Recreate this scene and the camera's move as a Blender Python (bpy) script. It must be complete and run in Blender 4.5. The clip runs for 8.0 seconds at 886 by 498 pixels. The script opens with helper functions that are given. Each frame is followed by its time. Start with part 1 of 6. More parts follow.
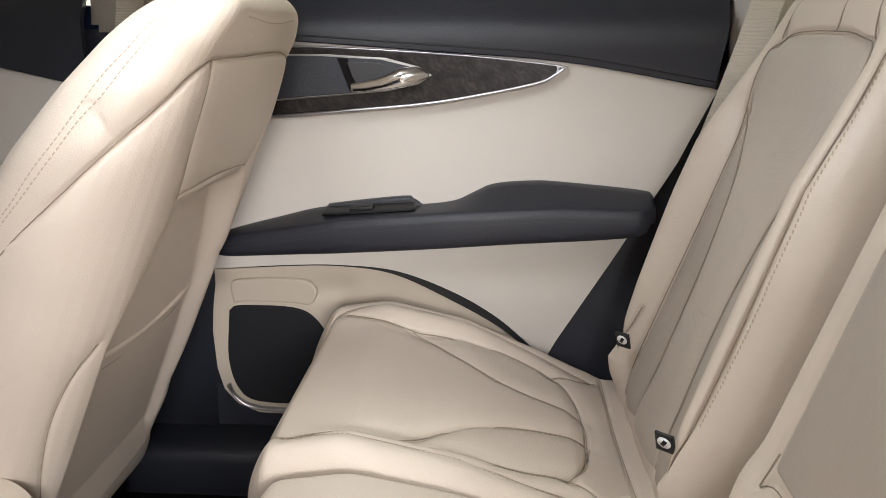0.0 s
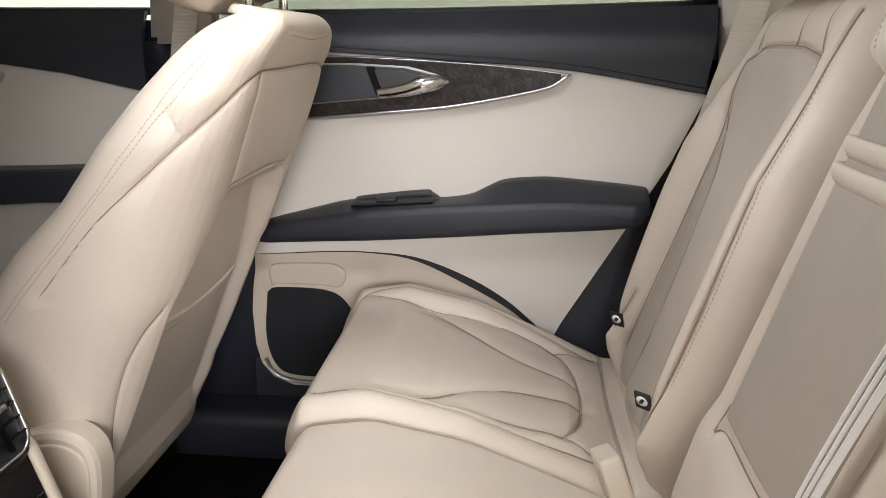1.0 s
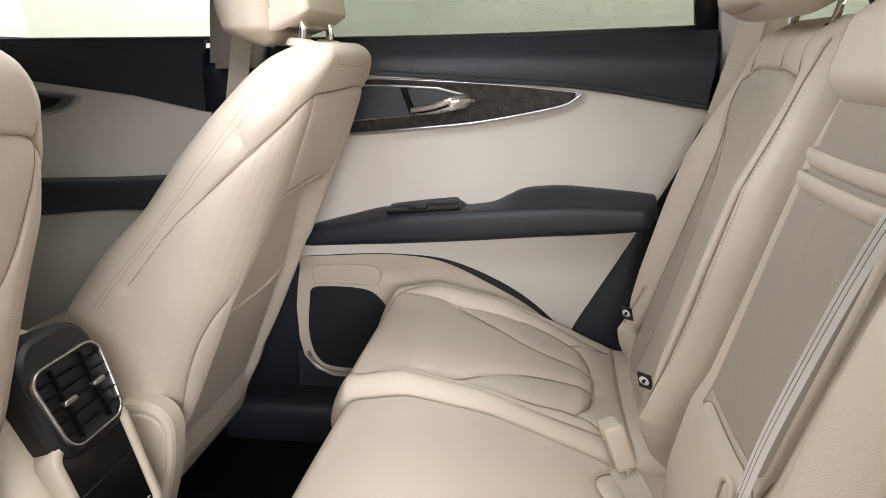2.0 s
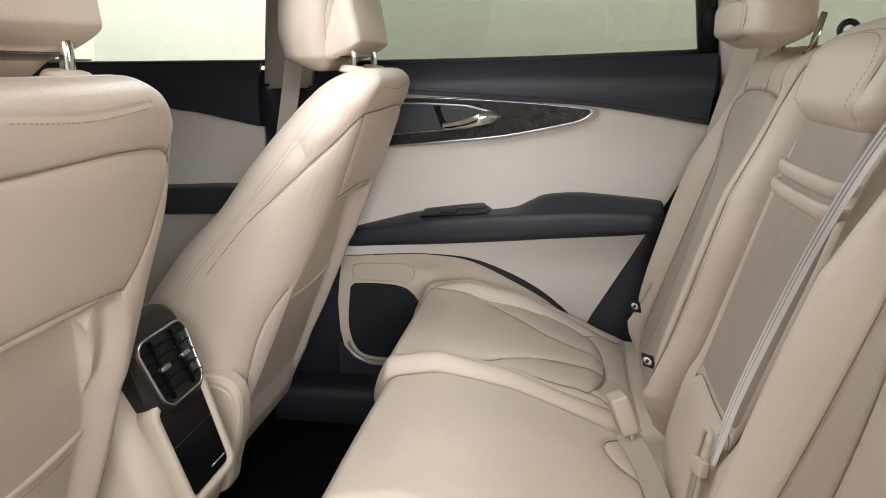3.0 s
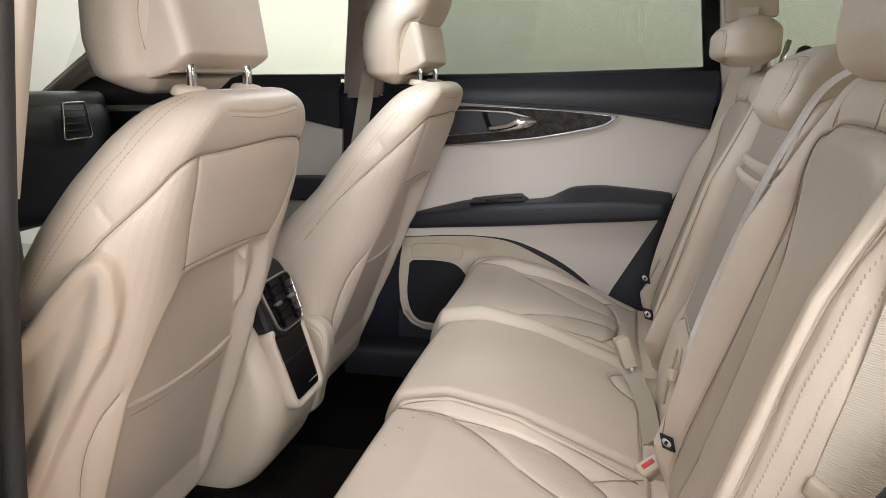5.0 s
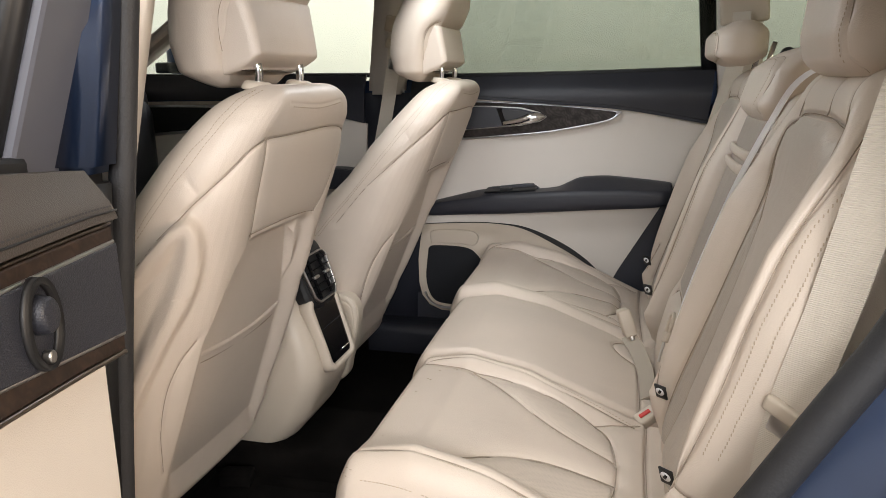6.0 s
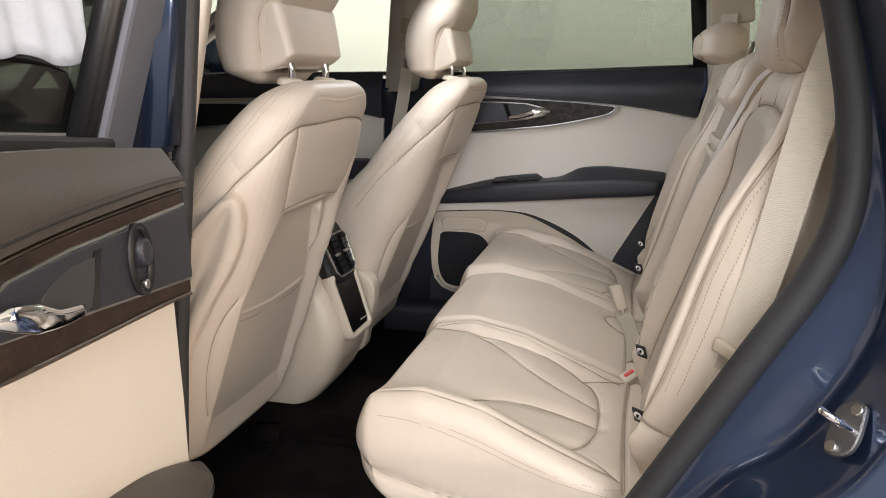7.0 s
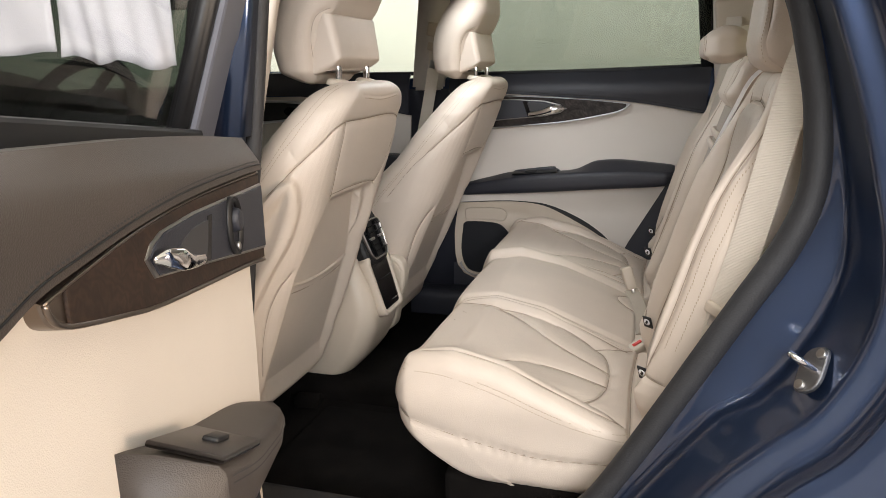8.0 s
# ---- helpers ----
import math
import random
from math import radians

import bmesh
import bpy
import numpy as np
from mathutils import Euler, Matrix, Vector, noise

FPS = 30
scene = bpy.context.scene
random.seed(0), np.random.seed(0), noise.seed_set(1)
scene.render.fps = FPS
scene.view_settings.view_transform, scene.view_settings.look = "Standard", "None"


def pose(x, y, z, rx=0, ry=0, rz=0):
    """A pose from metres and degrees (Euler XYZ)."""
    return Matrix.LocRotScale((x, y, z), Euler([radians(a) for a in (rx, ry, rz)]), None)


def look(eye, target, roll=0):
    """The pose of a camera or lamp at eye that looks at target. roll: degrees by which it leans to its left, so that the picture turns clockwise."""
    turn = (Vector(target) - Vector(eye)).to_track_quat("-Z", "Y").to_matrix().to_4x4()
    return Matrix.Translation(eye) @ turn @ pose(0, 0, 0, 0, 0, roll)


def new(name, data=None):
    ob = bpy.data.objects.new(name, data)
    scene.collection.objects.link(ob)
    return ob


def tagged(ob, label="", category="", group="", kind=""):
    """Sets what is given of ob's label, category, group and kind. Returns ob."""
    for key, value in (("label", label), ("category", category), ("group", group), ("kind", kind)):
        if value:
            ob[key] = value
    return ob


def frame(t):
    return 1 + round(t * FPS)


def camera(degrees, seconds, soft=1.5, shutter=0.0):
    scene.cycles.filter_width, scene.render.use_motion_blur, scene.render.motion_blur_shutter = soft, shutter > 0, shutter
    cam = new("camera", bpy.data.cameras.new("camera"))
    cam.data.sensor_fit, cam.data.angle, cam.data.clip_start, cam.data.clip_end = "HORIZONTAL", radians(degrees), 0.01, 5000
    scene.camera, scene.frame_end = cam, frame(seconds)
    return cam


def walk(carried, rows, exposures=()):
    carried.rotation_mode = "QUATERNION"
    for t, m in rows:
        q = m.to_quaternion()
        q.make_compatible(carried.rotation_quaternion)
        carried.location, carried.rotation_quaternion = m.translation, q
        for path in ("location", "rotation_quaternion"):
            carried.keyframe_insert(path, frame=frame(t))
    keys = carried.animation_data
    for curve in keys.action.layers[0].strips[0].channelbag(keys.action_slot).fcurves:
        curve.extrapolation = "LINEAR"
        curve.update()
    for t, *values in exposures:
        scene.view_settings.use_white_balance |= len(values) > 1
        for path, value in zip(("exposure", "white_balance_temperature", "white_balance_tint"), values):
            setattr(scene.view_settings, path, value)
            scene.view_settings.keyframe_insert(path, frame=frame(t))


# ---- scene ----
cam = camera(64.0, 8.0, soft=0.6)
PATH = [
    (0, (-0.228, -0.505, 1.288), (-0.349, 1.408, 0.72), -0.1),
    (0.5, (-0.219, -0.585, 1.295), (-0.37, 1.327, 0.727), -0.0),
    (1, (-0.193, -0.648, 1.305), (-0.394, 1.26, 0.74), -0.2),
    (1.5, (-0.18, -0.714, 1.312), (-0.424, 1.193, 0.763), -0.5),
    (3, (-0.168, -0.977, 1.351), (-0.503, 0.93, 0.847), -1.0),
    (3.5, (-0.133, -1.06, 1.346), (-0.505, 0.843, 0.857), -0.8),
    (4, (-0.109, -1.144, 1.352), (-0.519, 0.754, 0.87), -0.8),
    (4.5, (-0.095, -1.235, 1.357), (-0.536, 0.656, 0.879), -0.8),
    (5, (-0.1, -1.342, 1.36), (-0.562, 0.545, 0.886), -0.8),
    (6.5, (-0.057, -1.614, 1.353), (-0.559, 0.263, 0.879), -0.8),
    (7, (-0.019, -1.706, 1.352), (-0.547, 0.164, 0.877), -0.9),
    (7.5, (0.005, -1.797, 1.351), (-0.548, 0.065, 0.876), -1.1),
    (8, (0.01, -1.893, 1.356), (-0.565, -0.038, 0.879), -1.2),
]
walk(cam, [(t, look(eye, target, roll)) for t, eye, target, roll in PATH], [(0.0, 0.50), (1.5, 0.48), (3.0, 0.22), (4.5, 0.03), (8.0, 0.03)])

# ---- world, lamps, exposure ----
scene.view_settings.exposure = 0.0
world = bpy.data.worlds.new("world")
scene.world = world
world.use_nodes = True
world.node_tree.nodes["Background"].inputs[0].default_value = (0.95, 0.97, 1.0, 1)
world.node_tree.nodes["Background"].inputs[1].default_value = 0.04


def area_lamp(name, m, sx, sy, watts, colour=(1, 0.95, 0.88)):
    d = bpy.data.lights.new(name, "AREA")
    d.shape, d.size, d.size_y, d.energy, d.color = "RECTANGLE", sx, sy, watts, colour
    ob = new(name, d)
    ob.matrix_world = m
    return ob


area_lamp("bay_lamp", pose(-0.6, -3.4, 3.9, 0, 0, 0), 6.0, 1.6, 110, (1, 0.965, 0.93))
area_lamp("bay_lamp", pose(-0.6, 2.6, 3.9, 0, 0, 0), 7.0, 0.8, 190, (1, 0.985, 0.96))
# Two unseen fills, added: a warm one for the open door, a neutral one for the cabin.
area_lamp("side_fill", look((6.4, -2.5, 1.9), (-0.5, -1.3, 1.0)), 1.8, 1.8, 380, (1, 0.80, 0.61))
area_lamp("side_fill", look((1.3, -5.0, 2.4), (-0.3, 0.5, 1.1)), 3.2, 1.1, 240, (0.98, 0.98, 1.0))
# Unseen cool fill below the headliner, added to lift the rear backrests.
area_lamp("cabin_fill", look((-0.42, 0.05, 1.69), (0.22, 0.12, 0.75)), 0.34, 0.5, 6.8, (0.91, 0.96, 1.0))

# ---- materials ----


def material(name, base, rough=0.5, metal=0.0, grain=0.0, scale=400.0, vary=0.06, coat=0.0, blotch=6.0, spec=0.5, wrinkle=0.0):
    m = bpy.data.materials.new(name)
    m.use_nodes = True
    nt = m.node_tree
    n, l = nt.nodes, nt.links
    b = n["Principled BSDF"]
    b.inputs["Roughness"].default_value, b.inputs["Metallic"].default_value = rough, metal
    b.inputs["Coat Weight"].default_value, b.inputs["Coat Roughness"].default_value = coat, 0.05
    b.inputs["Specular IOR Level"].default_value = spec
    co = n.new("ShaderNodeTexCoord")
    big = n.new("ShaderNodeTexNoise")
    big.inputs["Scale"].default_value, big.inputs["Detail"].default_value = blotch, 4
    l.new(co.outputs["Object"], big.inputs["Vector"])
    ramp = n.new("ShaderNodeMapRange")
    ramp.inputs["From Min"].default_value, ramp.inputs["From Max"].default_value = 0.3, 0.7
    ramp.inputs["To Min"].default_value, ramp.inputs["To Max"].default_value = 1 - vary, 1 + vary
    l.new(big.outputs["Fac"], ramp.inputs["Value"])
    mul = n.new("ShaderNodeVectorMath")
    mul.operation = "SCALE"
    mul.inputs[0].default_value = base
    l.new(ramp.outputs["Result"], mul.inputs["Scale"])
    l.new(mul.outputs["Vector"], b.inputs["Base Color"])
    if grain:
        fine = n.new("ShaderNodeTexVoronoi")
        fine.inputs["Scale"].default_value = scale
        l.new(co.outputs["Object"], fine.inputs["Vector"])
        bump = n.new("ShaderNodeBump")
        bump.inputs["Strength"].default_value, bump.inputs["Distance"].default_value = grain, 0.001
        l.new(fine.outputs["Distance"], bump.inputs["Height"])
        if wrinkle:
            fold = n.new("ShaderNodeTexNoise")
            fold.inputs["Scale"].default_value, fold.inputs["Detail"].default_value, fold.inputs["Distortion"].default_value = 14.0, 5.0, 1.2
            l.new(co.outputs["Object"], fold.inputs["Vector"])
            soft = n.new("ShaderNodeBump")
            soft.inputs["Strength"].default_value, soft.inputs["Distance"].default_value = wrinkle, 0.012
            l.new(fold.outputs["Fac"], soft.inputs["Height"])
            l.new(soft.outputs["Normal"], bump.inputs["Normal"])
        l.new(bump.outputs["Normal"], b.inputs["Normal"])
        rr = n.new("ShaderNodeMapRange")
        rr.inputs["To Min"].default_value, rr.inputs["To Max"].default_value = rough - 0.06, rough + 0.08
        l.new(big.outputs["Fac"], rr.inputs["Value"])
        l.new(rr.outputs["Result"], b.inputs["Roughness"])
    return m


def dotted(m, spacing, dark, plane):
    """Punched holes on a regular grid, darkening the leather between."""
    nt = m.node_tree
    n, l = nt.nodes, nt.links
    b = n["Principled BSDF"]
    src = b.inputs["Base Color"].links[0].from_socket
    co = n.new("ShaderNodeTexCoord")
    v = n.new("ShaderNodeTexVoronoi")
    v.inputs["Scale"].default_value, v.inputs["Randomness"].default_value = 1 / spacing, 0.0
    v.voronoi_dimensions = "2D"
    sep, com = n.new("ShaderNodeSeparateXYZ"), n.new("ShaderNodeCombineXYZ")
    l.new(co.outputs["Object"], sep.inputs[0])
    first, second = plane.upper()
    add, sub = n.new("ShaderNodeMath"), n.new("ShaderNodeMath")
    add.operation, sub.operation = "ADD", "SUBTRACT"
    for q in (add, sub):
        l.new(sep.outputs[first], q.inputs[0])
        l.new(sep.outputs[second], q.inputs[1])
    l.new(add.outputs[0], com.inputs[0])
    l.new(sub.outputs[0], com.inputs[1])
    l.new(com.outputs[0], v.inputs["Vector"])
    r = n.new("ShaderNodeMapRange")
    r.inputs["From Min"].default_value, r.inputs["From Max"].default_value = 0.22, 0.36
    r.inputs["To Min"].default_value, r.inputs["To Max"].default_value = dark, 1.0
    l.new(v.outputs["Distance"], r.inputs["Value"])
    mul = n.new("ShaderNodeVectorMath")
    mul.operation = "SCALE"
    l.new(src, mul.inputs[0])
    l.new(r.outputs["Result"], mul.inputs["Scale"])
    l.new(mul.outputs["Vector"], b.inputs["Base Color"])
    return m


def banded(m, scale, strength, axis="Z", dark=0.0, second=None, wobble=0.6):
    """Woven or brushed bands as relief and tone."""
    nt = m.node_tree
    n, l = nt.nodes, nt.links
    b = n["Principled BSDF"]
    co = n.new("ShaderNodeTexCoord")
    w = n.new("ShaderNodeTexWave")
    w.bands_direction = axis
    w.inputs["Scale"].default_value, w.inputs["Distortion"].default_value = scale, wobble
    l.new(co.outputs["Object"], w.inputs["Vector"])
    bump = n.new("ShaderNodeBump")
    bump.inputs["Strength"].default_value, bump.inputs["Distance"].default_value = strength, 0.002
    l.new(w.outputs["Fac"], bump.inputs["Height"])
    l.new(bump.outputs["Normal"], b.inputs["Normal"])
    if second:
        src = b.inputs["Base Color"].links[0].from_socket
        mix = n.new("ShaderNodeMix")
        mix.data_type = "RGBA"
        mix.inputs[7].default_value = (*second, 1)
        l.new(src, mix.inputs[6])
        mr = n.new("ShaderNodeMapRange")
        mr.inputs["To Max"].default_value = dark
        l.new(w.outputs["Fac"], mr.inputs["Value"])
        l.new(mr.outputs["Result"], mix.inputs[0])
        l.new(mix.outputs[2], b.inputs["Base Color"])
    return m


def glass(name, tint, haze=0.0):
    m = bpy.data.materials.new(name)
    m.use_nodes = True
    n, l = m.node_tree.nodes, m.node_tree.links
    n.remove(n["Principled BSDF"])
    out = n["Material Output"]
    tr, gl, mix, fr = n.new("ShaderNodeBsdfTransparent"), n.new("ShaderNodeBsdfGlossy"), n.new("ShaderNodeMixShader"), n.new("ShaderNodeLayerWeight")
    tr.inputs[0].default_value = (*tint, 1)
    gl.inputs["Roughness"].default_value = haze
    power, lift = n.new("ShaderNodeMath"), n.new("ShaderNodeMath")
    power.operation, lift.operation = "POWER", "MULTIPLY_ADD"
    power.inputs[1].default_value = 4.0
    lift.inputs[1].default_value, lift.inputs[2].default_value = 0.5, 0.03
    l.new(fr.outputs["Facing"], power.inputs[0])
    l.new(power.outputs[0], lift.inputs[0])
    l.new(lift.outputs[0], mix.inputs[0])
    l.new(tr.outputs[0], mix.inputs[1])
    l.new(gl.outputs[0], mix.inputs[2])
    l.new(mix.outputs[0], out.inputs[0])
    return m


LEATHER = material("beige_leather", (0.57, 0.486, 0.410), 0.47, grain=0.24, scale=520, vary=0.045, wrinkle=0.10)
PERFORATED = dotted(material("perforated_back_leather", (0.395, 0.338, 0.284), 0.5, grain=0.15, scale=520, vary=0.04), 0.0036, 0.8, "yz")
CENTRE = material("taupe_centre_leather", (0.45, 0.388, 0.33), 0.46, grain=0.2, scale=520, vary=0.05, wrinkle=0.3)
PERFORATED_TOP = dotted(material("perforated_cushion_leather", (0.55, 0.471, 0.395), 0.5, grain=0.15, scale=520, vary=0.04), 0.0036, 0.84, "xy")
TAUPE = material("taupe_leather", (0.34, 0.29, 0.245), 0.5, grain=0.2, scale=520, vary=0.04, wrinkle=0.2)
TRIM = material("beige_soft_trim", (0.615, 0.567, 0.515), 0.62, grain=0.2, scale=700, vary=0.02)
HARD = material("beige_hard_plastic", (0.53, 0.455, 0.37), 0.45, grain=0.12, scale=900, vary=0.025)
# Darker than the leather, to put the shade of the folds into colour; also hem stitching.
SEAM = material("dark_seam", (0.33, 0.27, 0.21), 0.9)
THREAD = material("tan_thread", (0.41, 0.33, 0.245), 0.8)
SATIN_THREAD = material("grey_thread", (0.045, 0.045, 0.05), 0.7)
BLACK = material("black_soft_trim", (0.021, 0.0225, 0.031), 0.44, grain=0.35, scale=600, vary=0.1)
BROWN = material("dark_brown_trim", (0.05, 0.041, 0.036), 0.5, grain=0.3, scale=600, vary=0.1)
DARK_BROWN = material("deep_brown_plastic", (0.024, 0.019, 0.017), 0.38, grain=0.15, scale=700, vary=0.08)
MATT = material("matt_black_plastic", (0.008, 0.008, 0.009), 0.5)
VENT_BLACK = material("vent_black_plastic", (0.003, 0.003, 0.0035), 0.5, spec=0.1)
GLOSSY = material("gloss_black", (0.004, 0.004, 0.005), 0.16, spec=0.3)
CARPET = material("black_carpet", (0.006, 0.005, 0.0045), 0.95, grain=1.0, scale=900, vary=0.5, blotch=14, spec=0.1)
CHROME = material("chrome", (0.82, 0.82, 0.84), 0.1, 1.0, vary=0.02)
BRIGHT = material("brushed_bright_metal", (0.6, 0.6, 0.62), 0.28, 1.0, vary=0.02)
RECESS = material("dark_grey_recess", (0.035, 0.035, 0.038), 0.35, vary=0.05)
SATIN = material("satin_metal", (0.50, 0.48, 0.46), 0.3, 1.0, vary=0.03)
STEEL = material("dull_steel", (0.22, 0.22, 0.23), 0.42, 1.0, grain=0.3, scale=200, vary=0.15)
BRONZE = material("brown_satin_metal", (0.22, 0.18, 0.15), 0.35, 1.0, vary=0.05)
WOOD = banded(material("dark_engraved_wood", (0.036, 0.030, 0.028), 0.24, grain=0.0, vary=0.6, blotch=55, coat=0.0, spec=0.25), 38, 0.03, "DIAGONAL", 0.6, (0.016, 0.013, 0.012), 14.0)
BROWN_WOOD = banded(material("dark_brown_wood", (0.030, 0.018, 0.0125), 0.5, vary=0.5, blotch=40, coat=0.0, spec=0.25), 45, 0.03, "DIAGONAL", 0.6, (0.014, 0.009, 0.007), 12.0)
GREY_TRIM = material("satin_grey_trim", (0.10, 0.105, 0.13), 0.42, vary=0.04)
PAINT = material("blue_metallic_paint", (0.034, 0.056, 0.118), 0.28, 0.82, vary=0.05, coat=1.0)
RUBBER = material("black_rubber", (0.018, 0.018, 0.02), 0.62, grain=0.3, scale=300, vary=0.15)
WEBBING = banded(material("beige_webbing", (0.62, 0.56, 0.48), 0.75), 130, 0.35, "Z", 0.14, (0.46, 0.41, 0.35), 1.2)
WEB_EDGE = material("silver_white_webbing", (0.88, 0.88, 0.89), 0.4)
SPEAKER = material("black_speaker_mesh", (0.004, 0.005, 0.008), 0.75, grain=0.5, scale=900)
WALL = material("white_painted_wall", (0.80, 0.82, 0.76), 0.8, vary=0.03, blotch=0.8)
# Grey tone of the unseen walls sets how much light they throw back.
DIM_WALL = material("bounce_grey_wall", (0.42, 0.42, 0.43), 0.8, vary=0.05, blotch=0.8)
CONCRETE = material("grey_concrete", (0.30, 0.29, 0.28), 0.7, grain=0.4, scale=60, vary=0.15, blotch=2)
STALK = material("taupe_webbing", (0.37, 0.32, 0.262), 0.7, grain=0.5, scale=600, vary=0.05)
PAPER = material("white_paper", (0.82, 0.82, 0.84), 0.7, vary=0.03)
RED = material("red_plastic", (0.55, 0.03, 0.02), 0.4)
CLEAR = glass("clear_glass", (0.95, 0.97, 0.94))
GREEN_TINT = glass("green_tinted_glass", (0.40, 0.46, 0.41))
PALE_TINT = glass("pale_tinted_glass", (0.80, 0.79, 0.79))
TINT = glass("tinted_glass", (0.50, 0.53, 0.50))
# Same tint with rough gloss, which smears out the lamp's reflection in the quarter panes.
BLURRED_TINT = glass("blurred_tinted_glass", (0.50, 0.53, 0.50), 0.45)

# ---- mesh tools ----


def curve(pts, n=10):
    """A smooth line through the points."""
    p = np.asarray(pts, float)
    if len(p) < 3:
        return np.array([p[0] + (p[-1] - p[0]) * k / (4 * n) for k in range(4 * n + 1)])
    q = np.vstack([2 * p[0] - p[1], p, 2 * p[-1] - p[-2]])
    out = []
    for i in range(1, len(q) - 2):
        a, b, c, d = q[i - 1], q[i], q[i + 1], q[i + 2]
        for k in range(n):
            t = k / n
            out.append(0.5 * (2 * b + (c - a) * t + (2 * a - 5 * b + 4 * c - d) * t * t + (3 * b - a - 3 * c + d) * t**3))
    out.append(p[-1])
    return np.array(out)


def line_distance(pts, line):
    best = np.full(len(pts), 9.0)
    for a, b in zip(line[:-1], line[1:]):
        ab = b - a
        t = np.clip(((pts - a) @ ab) / max(ab @ ab, 1e-12), 0, 1)
        best = np.minimum(best, np.linalg.norm(pts - a - t[:, None] * ab, axis=1))
    return best


def inside(pts, poly):
    c = np.zeros(len(pts), bool)
    x, y = pts[:, 0], pts[:, 1]
    for (x0, y0), (x1, y1) in zip(poly, np.roll(poly, -1, 0)):
        hit = (y0 > y) != (y1 > y)
        c ^= hit & (x < (x1 - x0) * (y - y0) / (y1 - y0 + 1e-12) + x0)
    return c


def thing(name, label, category, group="", kind="", at=(0, 0, 0)):
    ob = new(name)
    ob.location = at
    return tagged(ob, label, category, group, kind)


def link_mesh(name, me, mat, parent=None, label="", smooth=True):
    for m in mat if isinstance(mat, (list, tuple)) else [mat]:
        me.materials.append(m)
    if smooth:
        me.polygons.foreach_set("use_smooth", np.ones(len(me.polygons), bool))
    ob = new(name, me)
    if parent:
        ob.parent = parent
        ob.matrix_parent_inverse = Matrix.Translation(-parent.location) if parent.type == "EMPTY" and not parent.parent else Matrix()
    if label:
        ob["label"] = label
    return ob


def part(name, bm, mat, parent=None, label="", smooth=True):
    me = bpy.data.meshes.new(name)
    bm.to_mesh(me)
    bm.free()
    return link_mesh(name, me, mat, parent, label, smooth)


def raw(name, verts, faces, mat, parent=None, label="", smooth=True, m=None):
    me = bpy.data.meshes.new(name)
    if m is not None:
        verts = [m @ Vector(v) for v in verts]
    me.from_pydata([tuple(v) for v in verts], [], [tuple(f) for f in faces])
    me.update()
    if m is not None and m.determinant() < 0:
        me.flip_normals()
    return link_mesh(name, me, mat, parent, label, smooth)


def grid_faces(nv, nu, closed=True):
    i = np.arange(nv - 1)[:, None] * nu
    j = np.arange(nu if closed else nu - 1)[None]
    k = (j + 1) % nu
    f = np.stack([i + j, i + k, i + nu + k, i + nu + j], -1).reshape(-1, 4)
    return f


def normals_of(P, closed=True):
    du = (np.roll(P, -1, 1) - np.roll(P, 1, 1)) if closed else np.gradient(P, axis=1)
    dv = np.gradient(P, axis=0)
    n = np.cross(du, dv)
    n /= np.linalg.norm(n, axis=2, keepdims=True) + 1e-12
    if closed and ((P - P.mean(1, keepdims=True)) * n).sum() < 0:
        n = -n
    return n


PLANES = {"yz": (1, 2), "xy": (0, 1), "xz": (0, 2)}


def one_patch(mask):
    """The largest connected patch of a mask on a grid."""
    left, best = mask.copy(), np.zeros_like(mask)
    while left.any():
        i, j = np.argwhere(left)[0]
        seen = np.zeros_like(mask)
        edge = [(i, j)]
        seen[i, j] = True
        while edge:
            i, j = edge.pop()
            for p, q in ((i + 1, j), (i - 1, j), (i, (j + 1) % mask.shape[1]), (i, j - 1)):
                if 0 <= p < mask.shape[0] and left[p, q] and not seen[p, q]:
                    seen[p, q] = True
                    edge.append((p, q))
        if seen.sum() > best.sum():
            best = seen
        left &= ~seen
    return best


